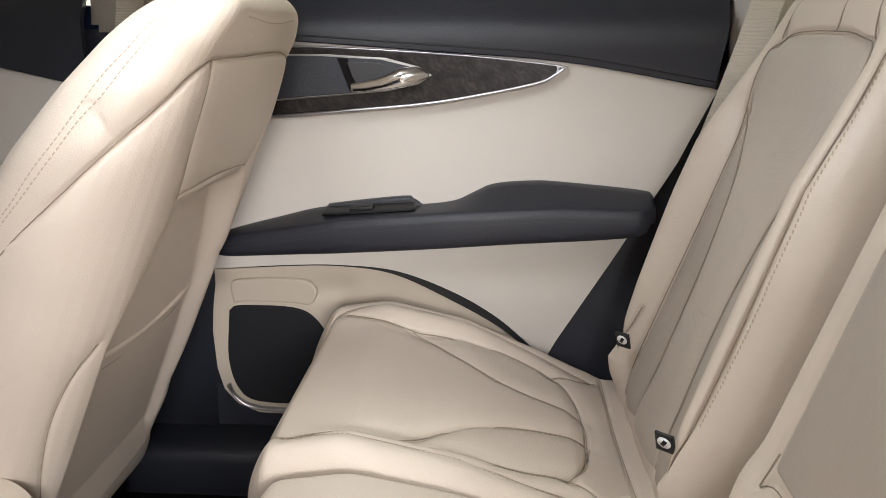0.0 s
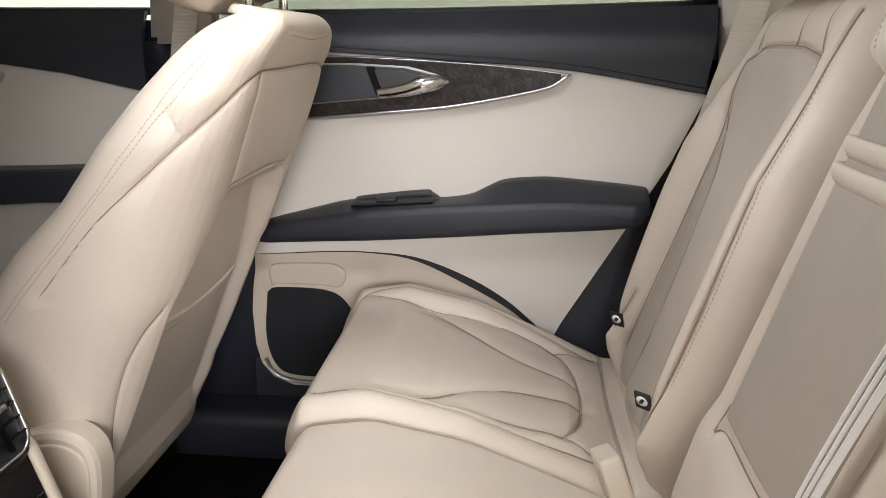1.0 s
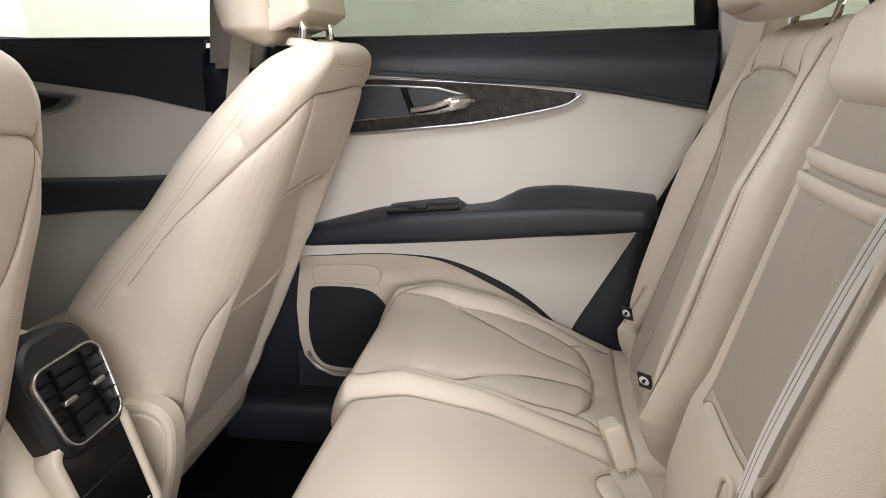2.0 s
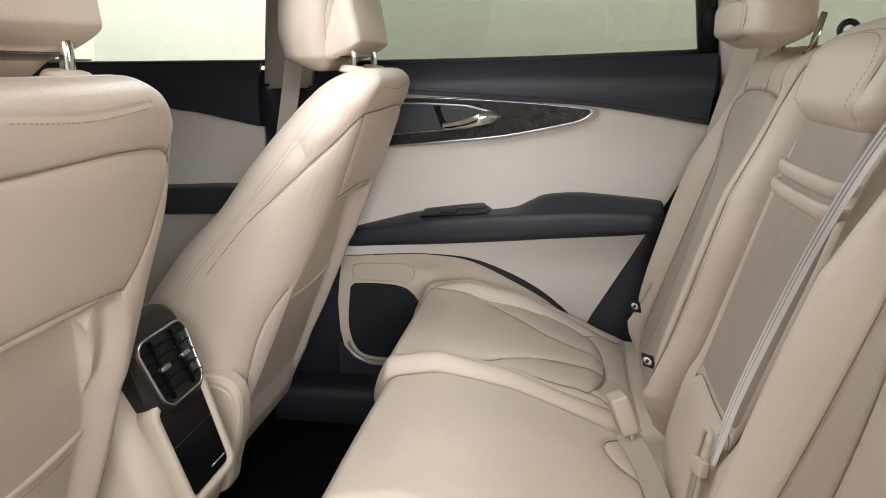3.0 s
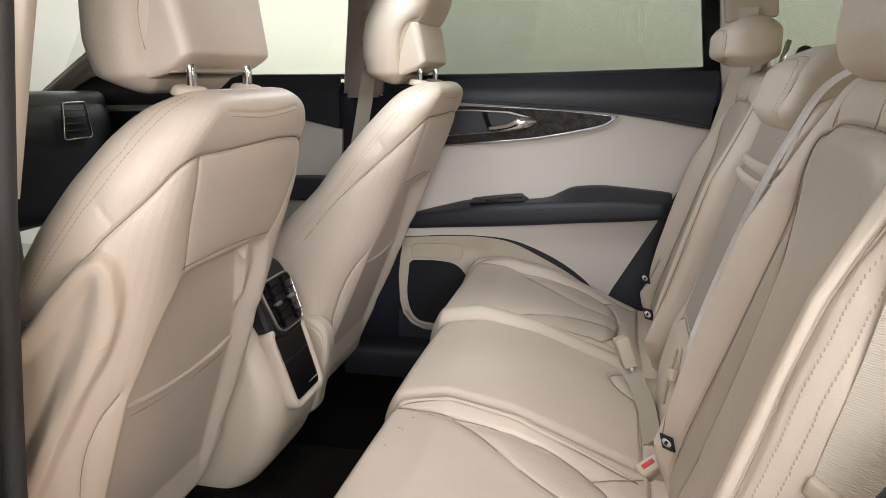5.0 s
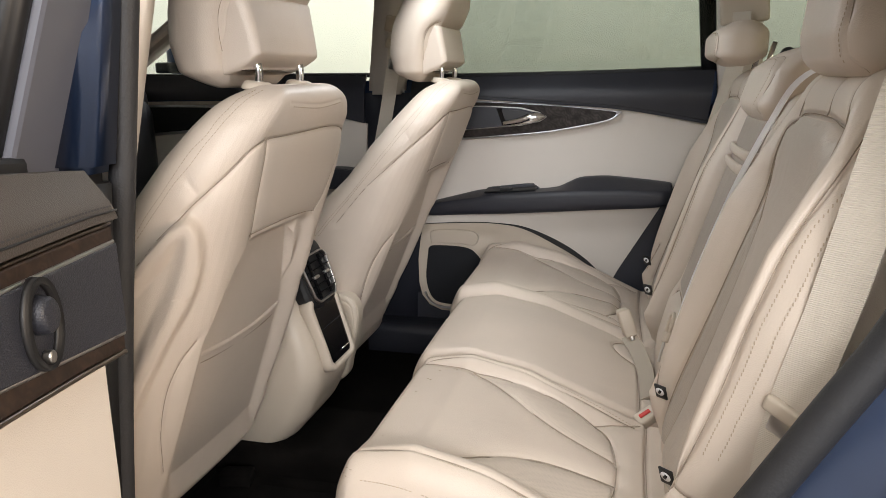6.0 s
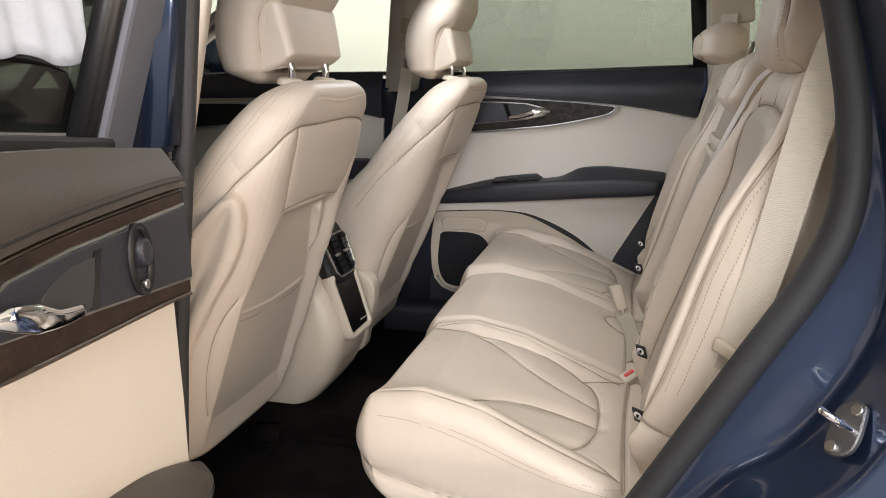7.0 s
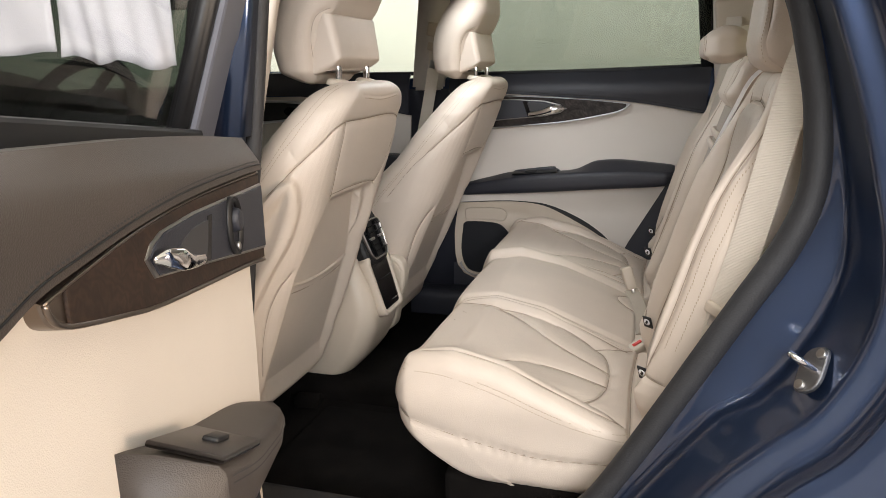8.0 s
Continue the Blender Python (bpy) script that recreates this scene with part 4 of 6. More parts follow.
    bP = loft(bs, 90, 150, "z", 0.012, 0.010, 2.2, taper=-0.06, b_mid=hc)
    bP[:, :, 0] *= -1
    bP[:, :, 2] += 0.40 * (bP[:, :, 0] + 0.575 - dx) * np.clip((1.43 - bP[:, :, 2]) / 0.05, 0, 1)
    body("rear_cover", bP, LEATHER, head)
    hx = -0.574 + dx
    for sy in (-0.075, 0.075):
        tube("post", [(hx - 0.004, hc + sy, 1.32), (hx + 0.002, hc + sy, 1.355), (hx + 0.001, hc + sy, 1.38), (hx - 0.008, hc + sy, 1.405), (hx - 0.02, hc + sy, 1.425)], 0.0072, CHROME, head, "chrome headrest post", 16)
        cyl("post_guide", pose(hx + 0.0, hc + sy, 1.345, 0, 8), 0.027, 0.021, 0.014, HARD, head, "beige post guide", 32, 0.005)
    return root


near_seat = front_seat("front_seat", -0.398, -0.077, 0.375, "beige leather driver seat with map pocket and raised headrest")
far_seat = front_seat("front_seat", 0.416, 0.009, 0.45, "beige leather front passenger seat with map pocket")

# ---- centre console ----
console = thing("centre_console", "beige centre console with black air vent and gloss panel", "console", at=(-0.9, -0.02, 0.45))
ccy = -0.02
cst = [(0.47, 0.90, 0.46, 0.095, 0.04, 0.0, 0.0), (0.51, 0.835, 0.52, 0.110, 0.05, 0.002, 0.0), (0.57, 0.785, 0.56, 0.120, 0.05, 0.004, 0.0), (0.64, 0.755, 0.58, 0.124, 0.05, 0.004, 0), (0.70, 0.752, 0.58, 0.122, 0.045, 0.002, 0), (0.76, 0.768, 0.56, 0.116, 0.04, 0.002, 0), (0.83, 0.80, 0.52, 0.108, 0.04, 0.002, 0), (0.90, 0.838, 0.48, 0.10, 0.045, 0.002, 0), (0.975, 0.885, 0.44, 0.095, 0.05, 0.002, 0)]
cP = loft(cst, 110, 160, "z", 0.05, 0.02, 2.2, b_mid=ccy)
cP[:, :, 0] *= -1
body("shell", cP, HARD, console, "", [("yz", (1, 0, 0), [(ccy - 0.1, 0.62), (ccy - 0.05, 0.60), (ccy + 0.06, 0.60)], 0.003, 0.003)])
VENT = Matrix.Translation((-0.798, ccy + 0.012, 0.888)) @ Euler((0, radians(-20), 0)).to_matrix().to_4x4() @ Matrix(((0, 1, 0, 0), (1, 0, 0, 0), (0, 0, 1, 0), (0, 0, 0, 1))) @ Matrix.Diagonal((0.79, 1, 0.70, 1))
# local axes of the vent: x across the car, y towards the rear, z up its face


def rounded_outline(w, h, r, n=6, skew=0.0):
    out = []
    for cx, cz, a0 in ((w - r, h - r, 0), (-w + r, h - r, 90), (-w + r, -h + r, 180), (w - r, -h + r, 270)):
        for k in range(n + 1):
            a = radians(a0 + 90 * k / n)
            z = cz + r * math.sin(a)
            out.append(((cx + r * math.cos(a)) * (1 + skew * z / h), z))
    return out


def frame_plate(name, outer, inner, y0, y1, mat, parent, label="", m=None, bevel=0.002):
    """A ring between two outlines with the same count of points."""
    o, i = np.array(outer), np.array(inner)
    n = len(o)
    mid_o, mid_i = o + (i - o) * 0.2, i + (o - i) * 0.2
    V = [(a, y0, b) for a, b in o] + [(a, y1 - bevel, b) for a, b in o] + [(a, y1, b) for a, b in mid_o] + [(a, y1, b) for a, b in mid_i] + [(a, y1 - bevel, b) for a, b in i] + [(a, y0, b) for a, b in i]
    F = [tuple(f) for f in grid_faces(6, n)]
    F += [(5 * n + k, 5 * n + (k + 1) % n, (k + 1) % n, k) for k in range(n)]
    ob = raw(name, V, F, mat, parent, label, m=m)
    bm = bmesh.new()
    bm.from_mesh(ob.data)
    bmesh.ops.recalc_face_normals(bm, faces=bm.faces)
    bm.to_mesh(ob.data)
    bm.free()
    return ob


plate("vent_housing", [(a, b + 0.018) for a, b in rounded_outline(0.096, 0.122, 0.06, 8, -0.05)], -0.07, 0.011, MATT, console, "matt black vent housing", VENT, 0.014, 1, False)
frame_plate("vent_ring", rounded_outline(0.083, 0.083, 0.034, 6, 0.10), rounded_outline(0.077, 0.077, 0.029, 6, 0.10), 0.006, 0.019, SATIN, console, "bright chrome vent ring", VENT)
plate("vent_back", rounded_outline(0.075, 0.075, 0.026, 6, 0.10), -0.004, 0.006, VENT_BLACK, console, "", VENT, 0.0, 1, False)
for k in range(5):
    box("vent_slat", VENT @ pose(0, 0.014, -0.052 + 0.026 * k, 25), 0.142 + 0.003 * k, 0.016, 0.003, VENT_BLACK, console, "", 0.001, 1)
for sx in (-0.038, 0.038):
    box("vent_divider", VENT @ pose(sx, 0.013, 0), 0.003, 0.012, 0.142, VENT_BLACK, console, "", 0.0008, 1)
    box("vent_tab", VENT @ pose(sx, 0.021, 0.004), 0.03, 0.01, 0.011, SATIN, console, "bright vent tab", 0.002)
PANEL = Matrix.Translation((-0.755, ccy + 0.006, 0.766)) @ Euler((0, radians(-17), 0)).to_matrix().to_4x4() @ Matrix(((0, 1, 0, 0), (1, 0, 0, 0), (0, 0, 1, 0), (0, 0, 0, 1)))
frame_plate("panel_surround", rounded_outline(0.078, 0.092, 0.026, 6, 0.04), rounded_outline(0.062, 0.077, 0.014, 6, 0.04), -0.03, 0.006, HARD, console, "beige panel surround", PANEL, 0.004)
plate("gloss_panel", rounded_outline(0.061, 0.076, 0.014, 6, 0.04), -0.03, 0.001, GLOSSY, console, "gloss black lower panel", PANEL, 0.002, 1, False)
box("panel_gap", PANEL @ pose(0, 0.0014, 0.012), 0.116, 0.001, 0.0015, MATT, console, "", 0)
box("panel_mark", PANEL @ pose(0.030, 0.0018, -0.060), 0.044, 0.0012, 0.0025, CHROME, console, "bright mark", 0)
# hinge cover at the inner foot of the far seat
ear = [(-0.90, 0.775), (-0.84, 0.797), (-0.795, 0.802), (-0.762, 0.788), (-0.748, 0.755), (-0.755, 0.69), (-0.775, 0.62), (-0.80, 0.56), (-0.90, 0.55)]
plate("hinge_cover", ear, 0.175, 0.134, HARD, far_seat, "beige plastic hinge cover", None, 0.010, 6)
mid_ear = np.array(ear).mean(0)
plate("hinge_cover", [tuple(mid_ear + (np.array(q) - mid_ear) * 0.82) for q in ear], 0.15, 0.131, HARD, far_seat, "", None, 0.003, 6)
# ---- doors: built in the far door's own axes (x along the car, y out, z up), then laid by a matrix ----
FAR = Matrix()
ud = Vector((0.296, -0.955, 0.0)).normalized()
nd = Vector((0.955, 0.296, 0.0)).normalized()
# near door: hinged open; local x runs along the door from its hinge, local -y is its inner side
o = Vector((-0.62, -0.95, 0)) + ud * 0.636 + nd * 0.735
o = o + nd * 0.012
NEAR = Matrix(((ud.x, -nd.x, 0, o.x), (ud.y, -nd.y, 0, o.y), (0, 0, 1, 0), (0, 0, 0, 1)))
# the open door hangs a little lower towards its hinge
NEAR = NEAR @ Matrix(((0.93, 0, 0, 0.043), (0, 1, 0, 0), (0.083, 0, 1, -0.0216), (0, 0, 0, 1)))
LEAN_IN = Matrix(((1, 0, 0, 0), (0, 1, -0.33, 0.33 * 1.33), (0, 0, 1, 0), (0, 0, 0, 1)))  # side glass leans inboard as it rises


def skin(name, outline, fy, mat, parent, m, label="", res=0.012, thick=0.012):
    """A curved sheet over an outline (x, z) whose depth is fy(x, z); solid behind."""
    pts = np.array(outline, float)
    bm = bmesh.new()
    vs = [bm.verts.new((a, 0, b)) for a, b in pts]
    bm.faces.new(vs)
    x0, x1, z0, z1 = pts[:, 0].min(), pts[:, 0].max(), pts[:, 1].min(), pts[:, 1].max()
    for k in np.arange(x0 + res, x1, res * 2):
        bmesh.ops.bisect_plane(bm, geom=bm.verts[:] + bm.edges[:] + bm.faces[:], plane_co=(k, 0, 0), plane_no=(1, 0, 0))
    for k in np.arange(z0 + res, z1, res):
        bmesh.ops.bisect_plane(bm, geom=bm.verts[:] + bm.edges[:] + bm.faces[:], plane_co=(0, 0, k), plane_no=(0, 0, 1))
    bmesh.ops.recalc_face_normals(bm, faces=bm.faces)
    if bm.faces[:][0].normal.y > 0:
        bmesh.ops.reverse_faces(bm, faces=bm.faces[:])
    for v in bm.verts:
        v.co.y = fy(v.co.x, v.co.z)
    back = bmesh.ops.extrude_face_region(bm, geom=bm.faces[:])
    new_v = [g for g in back["geom"] if isinstance(g, bmesh.types.BMVert)]
    for v in new_v:
        v.co.y += thick
    bmesh.ops.recalc_face_normals(bm, faces=bm.faces)
    bm.transform(m)
    if m.determinant() < 0:
        bmesh.ops.reverse_faces(bm, faces=bm.faces[:])
    bmesh.ops.recalc_face_normals(bm, faces=bm.faces)
    ob = part(name, bm, mat, parent, label)
    ob.data.set_sharp_from_angle(angle=radians(35))
    return ob


def rear_door(name, m, upper, label, near):
    root = thing(name, label, "car door", "rear doors", at=m @ Vector((-0.3, 0.8, 0.45)))
    root["kind"] = "structure"

    def fy(x, z):
        # slightly hollow between belt and armrest, falling away below
        return 0.735 - 0.018 * math.exp(-(((z - 1.28) / 0.07) ** 2)) + 0.035 * max(0, (z - 1.28) / 0.08) + 0.02 * max(0, (0.9 - z) / 0.3)

    belt_low = curve([(-0.76, 1.292), (-0.56, 1.286), (-0.329, 1.270), (-0.101, 1.252), (0.145, 1.210)])
    if near:
        belt_low = curve([(-0.76, 1.302), (-0.658, 1.299), (-0.424, 1.285), (-0.268, 1.268), (-0.148, 1.247), (-0.084, 1.234), (-0.019, 1.212), (0.145, 1.16)])
    belt_top = [(0.16, 1.322), (-0.02, 1.337), (-0.35, 1.350), (-0.56, 1.354), (-0.76, 1.352)] if near else [(0.16, 1.365), (-0.2, 1.356), (-0.56, 1.353), (-0.76, 1.35)]
    skin("belt_pad", list(map(tuple, belt_low)) + belt_top, lambda x, z: 0.716 + 0.55 * max(0, z - 1.31) ** 1.3 * 2.2 - 0.01 * math.exp(-(((z - 1.29) / 0.04) ** 2)), upper, root, m, "soft upper door pad with stitched edge", 0.012, 0.03)
    V, F = [], []
    for k in range(120):
        x = -0.75 + 0.88 * k / 120
        z = np.interp(x, belt_low[:, 0], belt_low[:, 1]) + 0.014
        y = 0.716 - 0.01 * math.exp(-(((z - 1.29) / 0.04) ** 2)) - 0.0008
        q = len(V)
        V += [(x, y, z - 0.0009), (x + 0.0048, y, z - 0.0009), (x + 0.0048, y, z + 0.0009), (x, y, z + 0.0009)]
        F.append((q, q + 1, q + 2, q + 3))
    tagged(raw("pad_stitching", V, F, SATIN_THREAD, root, m=m), kind="stuff")
    tube("pad_seam", [(x, 0.7155 - 0.01 * math.exp(-(((z + 0.009 - 1.29) / 0.04) ** 2)), z + 0.009) for x, z in belt_low[::4]], 0.0012, MATT, root, "", 6, 2, m)
    # main fabric-wrapped panel
    rear_edge = [(0.15, 1.15) if near else (0.155, 1.205), (0.101, 1.081), (0.029, 0.953), (-0.092, 0.738)]
    arc = curve([(-0.745, 0.872), (-0.60, 0.882), (-0.50, 0.884), (-0.394, 0.874), (-0.289, 0.834), (-0.204, 0.782), (-0.13, 0.715)])
    panel = rear_edge + [(-0.11, 0.70)] + list(map(tuple, arc[::-1])) + [(-0.755, 1.0), (-0.76, 1.29)] + list(map(tuple, belt_low[4:] - np.array([0, 0.002])))
    skin("door_panel", panel, lambda x, z: fy(x, z) + 0.004, TRIM, root, m, "beige padded door panel", 0.014, 0.02)
    low = [(-0.745, 0.868)] + [(a, b - 0.006) for a, b in arc[2:]] + [(-0.10, 0.66), (-0.12, 0.575), (-0.62, 0.562), (-0.68, 0.564), (-0.722, 0.582), (-0.748, 0.615), (-0.758, 0.66), (-0.76, 0.74)]
    skin("lower_panel", low, lambda x, z: 0.752 + 0.008 * math.exp(-(((z - 0.833) / 0.022) ** 2)) * (x < -0.47), HARD, root, m, "beige hard plastic lower door", 0.01, 0.02)
    # speaker
    grille = [(-0.722, 0.785), (-0.70, 0.795), (-0.60, 0.793), (-0.555, 0.772), (-0.53, 0.72), (-0.53, 0.62), (-0.56, 0.592), (-0.672, 0.590), (-0.715, 0.615), (-0.732, 0.682)]
    plate("speaker_grille", grille, 0.757, 0.746, SPEAKER, root, "black speaker grille", m, 0.003, 5)
    plate("door_pocket", [(-0.712, 0.798), (-0.716, 0.83), (-0.70, 0.848), (-0.60, 0.852), (-0.562, 0.846), (-0.548, 0.826), (-0.562, 0.80), (-0.60, 0.802), (-0.69, 0.803)], 0.757, 0.7475, HARD, root, "shallow moulded ledge", m, 0.004, 4)
    # shade of the opening below the arched panel edge, drawn as a black plate
    low_edge = [(x, z - 0.004 - 0.016 * math.exp(-(((x + 0.27) / 0.13) ** 2))) for x, z in arc]
    gap = [(x, z - 0.001) for x, z in arc[6:]] + low_edge[6:][::-1]
    plate("panel_gap", gap, 0.757, 0.7465, MATT, root, "black plate drawn as the shaded opening below the arched panel", m, 0.0, 1, False)
    # black seal round the lower and rear edge
    plate("lower_seal", [(-0.80, 0.62), (-0.05, 0.64), (-0.05, 0.40), (-0.80, 0.40)], 0.764, 0.760, BLACK, root, "", m, 0.0, 1, False)
    plate("rear_seal", [(0.24, 1.33), (0.135, 1.20), (0.085, 1.08), (0.01, 0.953), (-0.11, 0.738), (-0.12, 0.5), (0.1, 0.5), (0.30, 1.1)], 0.764, 0.7585, BLACK, root, "black rear door seal", m, 0.0, 1, False)
    tube("speaker_trim", [(-0.736, 0.747, 0.628), (-0.722, 0.747, 0.600), (-0.69, 0.747, 0.580), (-0.62, 0.747, 0.574), (-0.56, 0.747, 0.578)], 0.0065, BRIGHT, root, "satin metal speaker trim", m=m, flat=0.6)
    # armrest
    top = [(-0.725, 0.935), (-0.70, 0.951), (-0.60, 0.978), (-0.528, 0.995), (-0.45, 1.0), (-0.357, 1.002), (-0.288, 1.010), (-0.25, 1.027), (-0.215, 1.042), (-0.15, 1.048), (-0.094, 1.046), (0.048, 1.032), (0.06, 1.02)]
    bot = [(0.05, 0.985), (0.02, 0.962), (-0.2, 0.945), (-0.389, 0.930), (-0.6, 0.915), (-0.712, 0.906), (-0.735, 0.915)]
    if near:
        top = [(-0.735, 0.915), (-0.65, 0.945), (-0.57, 0.968), (-0.45, 0.992), (-0.36, 1.010), (-0.29, 1.030), (-0.2, 1.056), (-0.1, 1.072)]
    ct, cb = curve(top, 8), curve(bot, 8)[::-1]
    xs = np.linspace(-0.735, -0.212 if near else 0.058, 110)
    ztop, zbot = np.interp(xs, ct[:, 0], ct[:, 1]), np.interp(xs, cb[:, 0], cb[:, 1])
    zbot = np.minimum(zbot, ztop - 0.012)
    reach = np.interp(xs, [-0.735, -0.70, -0.62, -0.5, -0.3, 0.03, 0.058], [0.014, 0.032, 0.048, 0.064, 0.074, 0.074, 0.055]) * (1.35 if near else 1.0)
    zmid = np.minimum(np.interp(xs, [-0.735, -0.69, -0.48, -0.286, -0.1, 0.058], [0.925, 0.944, 0.983, 1.000, 1.011, 1.008]), ztop - 0.004)
    if near:
        zmid = ztop - 0.018
    zmid = np.maximum(zmid, zbot + 0.006)
    A = np.zeros((len(xs), 12, 3))
    for i, x in enumerate(xs):
        zt, zb, zm, p = ztop[i], zbot[i], zmid[i], reach[i]
        sec = [(0.752, zt), (0.735, zt), (0.735 - 0.35 * p, zt - 0.1 * (zt - zm)), (0.735 - 0.8 * p, zm + 0.006), (0.735 - 0.93 * p, zm + 0.0035), (0.735 - 0.95 * p, zm), (0.735 - 0.99 * p, zm - 0.004), (0.735 - p, zm - 0.012), (0.735 - p, zb + 0.35 * (zm - zb)), (0.735 - 0.93 * p, zb + 0.08 * (zm - zb)), (0.735 - 0.75 * p, zb), (0.752, zb)]
        A[i, :, 0] = x
        A[i, :, 1:] = sec
    F = [tuple(f) for f in grid_faces(len(xs), 12)] + [tuple(range(12))[::-1], tuple((len(xs) - 1) * 12 + q for q in range(12))]
    arm = raw("armrest", A.reshape(-1, 3), F, upper, root, "dark padded armrest with double stitching", m=m)
    bm = bmesh.new()
    bm.from_mesh(arm.data)
    bmesh.ops.recalc_face_normals(bm, faces=bm.faces)
    bm.to_mesh(arm.data)
    bm.free()
    for dz in (-0.010, -0.018):
        V, F = [], []
        for k in range(95):
            x = -0.70 + (0.47 if near else 0.74) * k / 95
            z = np.interp(x, xs, zmid) + dz
            y = 0.735 - np.interp(x, xs, reach) - 0.0006
            q = len(V)
            V += [(x, y, z - 0.0008), (x + 0.0045, y, z - 0.0006), (x + 0.0045, y, z + 0.001), (x, y, z + 0.0008)]
            F.append((q, q + 1, q + 2, q + 3))
        tagged(raw("stitching", V, F, SATIN_THREAD, arm, m=m), kind="stuff")
    # switch panel let into the top of the armrest
    SW = Matrix.Translation((-0.288, 0.676, 1.031)) @ Euler((radians(14), radians(-16), 0)).to_matrix().to_4x4() if near else Matrix.Translation((-0.435, 0.708, 1.0)) @ Euler((radians(8), radians(-4), 0)).to_matrix().to_4x4()
    if not near:
        plate("switch_riser", [(-0.52, 0.985), (-0.515, 0.998), (-0.50, 1.004), (-0.38, 1.018), (-0.360, 1.014), (-0.352, 0.995)], 0.75, 0.722, upper, root, "", m, 0.004, 3)
    box("switch_panel", m @ SW, 0.14 if near else 0.165, 0.080 if near else 0.040, 0.008 if near else 0.006, DARK_BROWN if near else MATT, root, "dark switch panel", 0.004)
    box("window_switch", m @ SW @ pose(-0.012, -0.004, 0.005), 0.042, 0.018, 0.008, MATT, root, "small window switch", 0.003)
    # wood bezel with its bright frame and the handle in a cup
    b_top = curve([(-0.75, 1.284), (-0.561, 1.279), (-0.40, 1.272), (-0.25, 1.262), (-0.138, 1.250), (-0.098, 1.244)], 6)
    b_bot = curve([(-0.098, 1.244), (-0.118, 1.228), (-0.156, 1.212), (-0.310, 1.183), (-0.45, 1.169), (-0.583, 1.158), (-0.75, 1.148)], 6)
    if near:
        b_top = curve([(-0.75, 1.30), (-0.658, 1.296), (-0.424, 1.282), (-0.268, 1.265), (-0.148, 1.244), (-0.084, 1.231)], 6)
        b_bot = curve([(-0.084, 1.231), (-0.09, 1.216), (-0.104, 1.206), (-0.134, 1.199), (-0.214, 1.188), (-0.32, 1.177), (-0.625, 1.163), (-0.75, 1.155)], 6)
    bez = np.vstack([b_top, b_bot[1:]])
    plate("chrome_frame", bez, 0.745, 0.714, BRIGHT if not near else BRONZE, root, "bright metal bezel frame" if not near else "dark wood bezel rim", m, 0.004, 1, False)
    for line, r in ((b_bot[2:], 0.0028), (b_top, 0.0016)):
        tube("bezel_line", [(x, 0.7125, z + (0.003 if r > 0.002 else -0.002)) for x, z in line[::2]], r, BRONZE if near else BRIGHT, root, "thin bright bezel line", 8, 2, m)
    mid_z = lambda x: 0.5 * (np.interp(x, b_top[:, 0], b_top[:, 1]) + np.interp(x, b_bot[::-1, 0], b_bot[::-1, 1]))
    inner = np.array([(min(x, -0.116), mid_z(x) + (z - mid_z(x)) * (0.93 if z > mid_z(x) else 0.90)) for x, z in bez])
    plate("wood_trim", inner, 0.745, 0.711, BROWN_WOOD if near else WOOD, root, "dark engraved wood trim", m, 0.002, 1, False)
    cup = [(-0.75, 1.266), (-0.50, 1.264), (-0.40, 1.258), (-0.345, 1.244), (-0.322, 1.230), (-0.345, 1.215), (-0.40, 1.203), (-0.572, 1.188), (-0.75, 1.176)]
    if near:
        cup = [(-0.75, 1.281), (-0.64, 1.276), (-0.419, 1.266), (-0.315, 1.256), (-0.285, 1.246), (-0.269, 1.233), (-0.289, 1.211), (-0.398, 1.203), (-0.632, 1.185), (-0.75, 1.177)]
    plate("handle_frame", cup, 0.745, 0.709, SATIN, root, "bright handle surround", m, 0.002, 1, False)
    cup_in = [(x if x < -0.7 else x - 0.008, (1.232 if near else 1.222) + (z - (1.232 if near else 1.222)) * 0.93) for x, z in cup]
    plate("handle_cup", cup_in, 0.745, 0.7075, BLACK, root, "black handle recess", m, 0.002, 1, False)
    plate("recess", [(-0.465, 1.252), (-0.41, 1.249), (-0.365, 1.236), (-0.36, 1.224), (-0.40, 1.212), (-0.445, 1.207)], 0.745, 0.7065, RECESS, root, "dark grey finger recess", m, 0.001, 2)
    plate("recess", [(-0.482, 1.258), (-0.464, 1.257), (-0.442, 1.205), (-0.462, 1.203)], 0.745, 0.7068, GLOSSY, root, "", m, 0.0006, 1, False)
    grip = [(-0.274, 0.703, 1.232), (-0.292, 0.696, 1.231), (-0.318, 0.691, 1.226), (-0.355, 0.692, 1.218), (-0.40, 0.695, 1.214)] if near else [(-0.328, 0.702, 1.230), (-0.346, 0.696, 1.231), (-0.372, 0.692, 1.226), (-0.41, 0.692, 1.216), (-0.458, 0.695, 1.210)]
    horn("door_handle", grip, [0.003, 0.010, 0.0125, 0.008, 0.006] if near else [0.004, 0.013, 0.0165, 0.0105, 0.007], CHROME, root, "chrome pull handle", m, 0.55)
    if near:
        kx, kz = -0.570, 1.233
        ring = np.linspace(0, 2 * math.pi, 32, endpoint=False)
        frame_plate("knob_ring", [(kx + 0.030 * math.cos(a), kz + 0.040 * math.sin(a)) for a in ring], [(kx + 0.024 * math.cos(a), kz + 0.034 * math.sin(a)) for a in ring], 0.71, 0.703, MATT, root, "oval black surround", m)
        cyl("knob", m @ pose(kx, 0.702, kz + 0.008, 90), 0.018, 0.015, 0.014, BLACK, root, "round black knob", 32, 0.004)
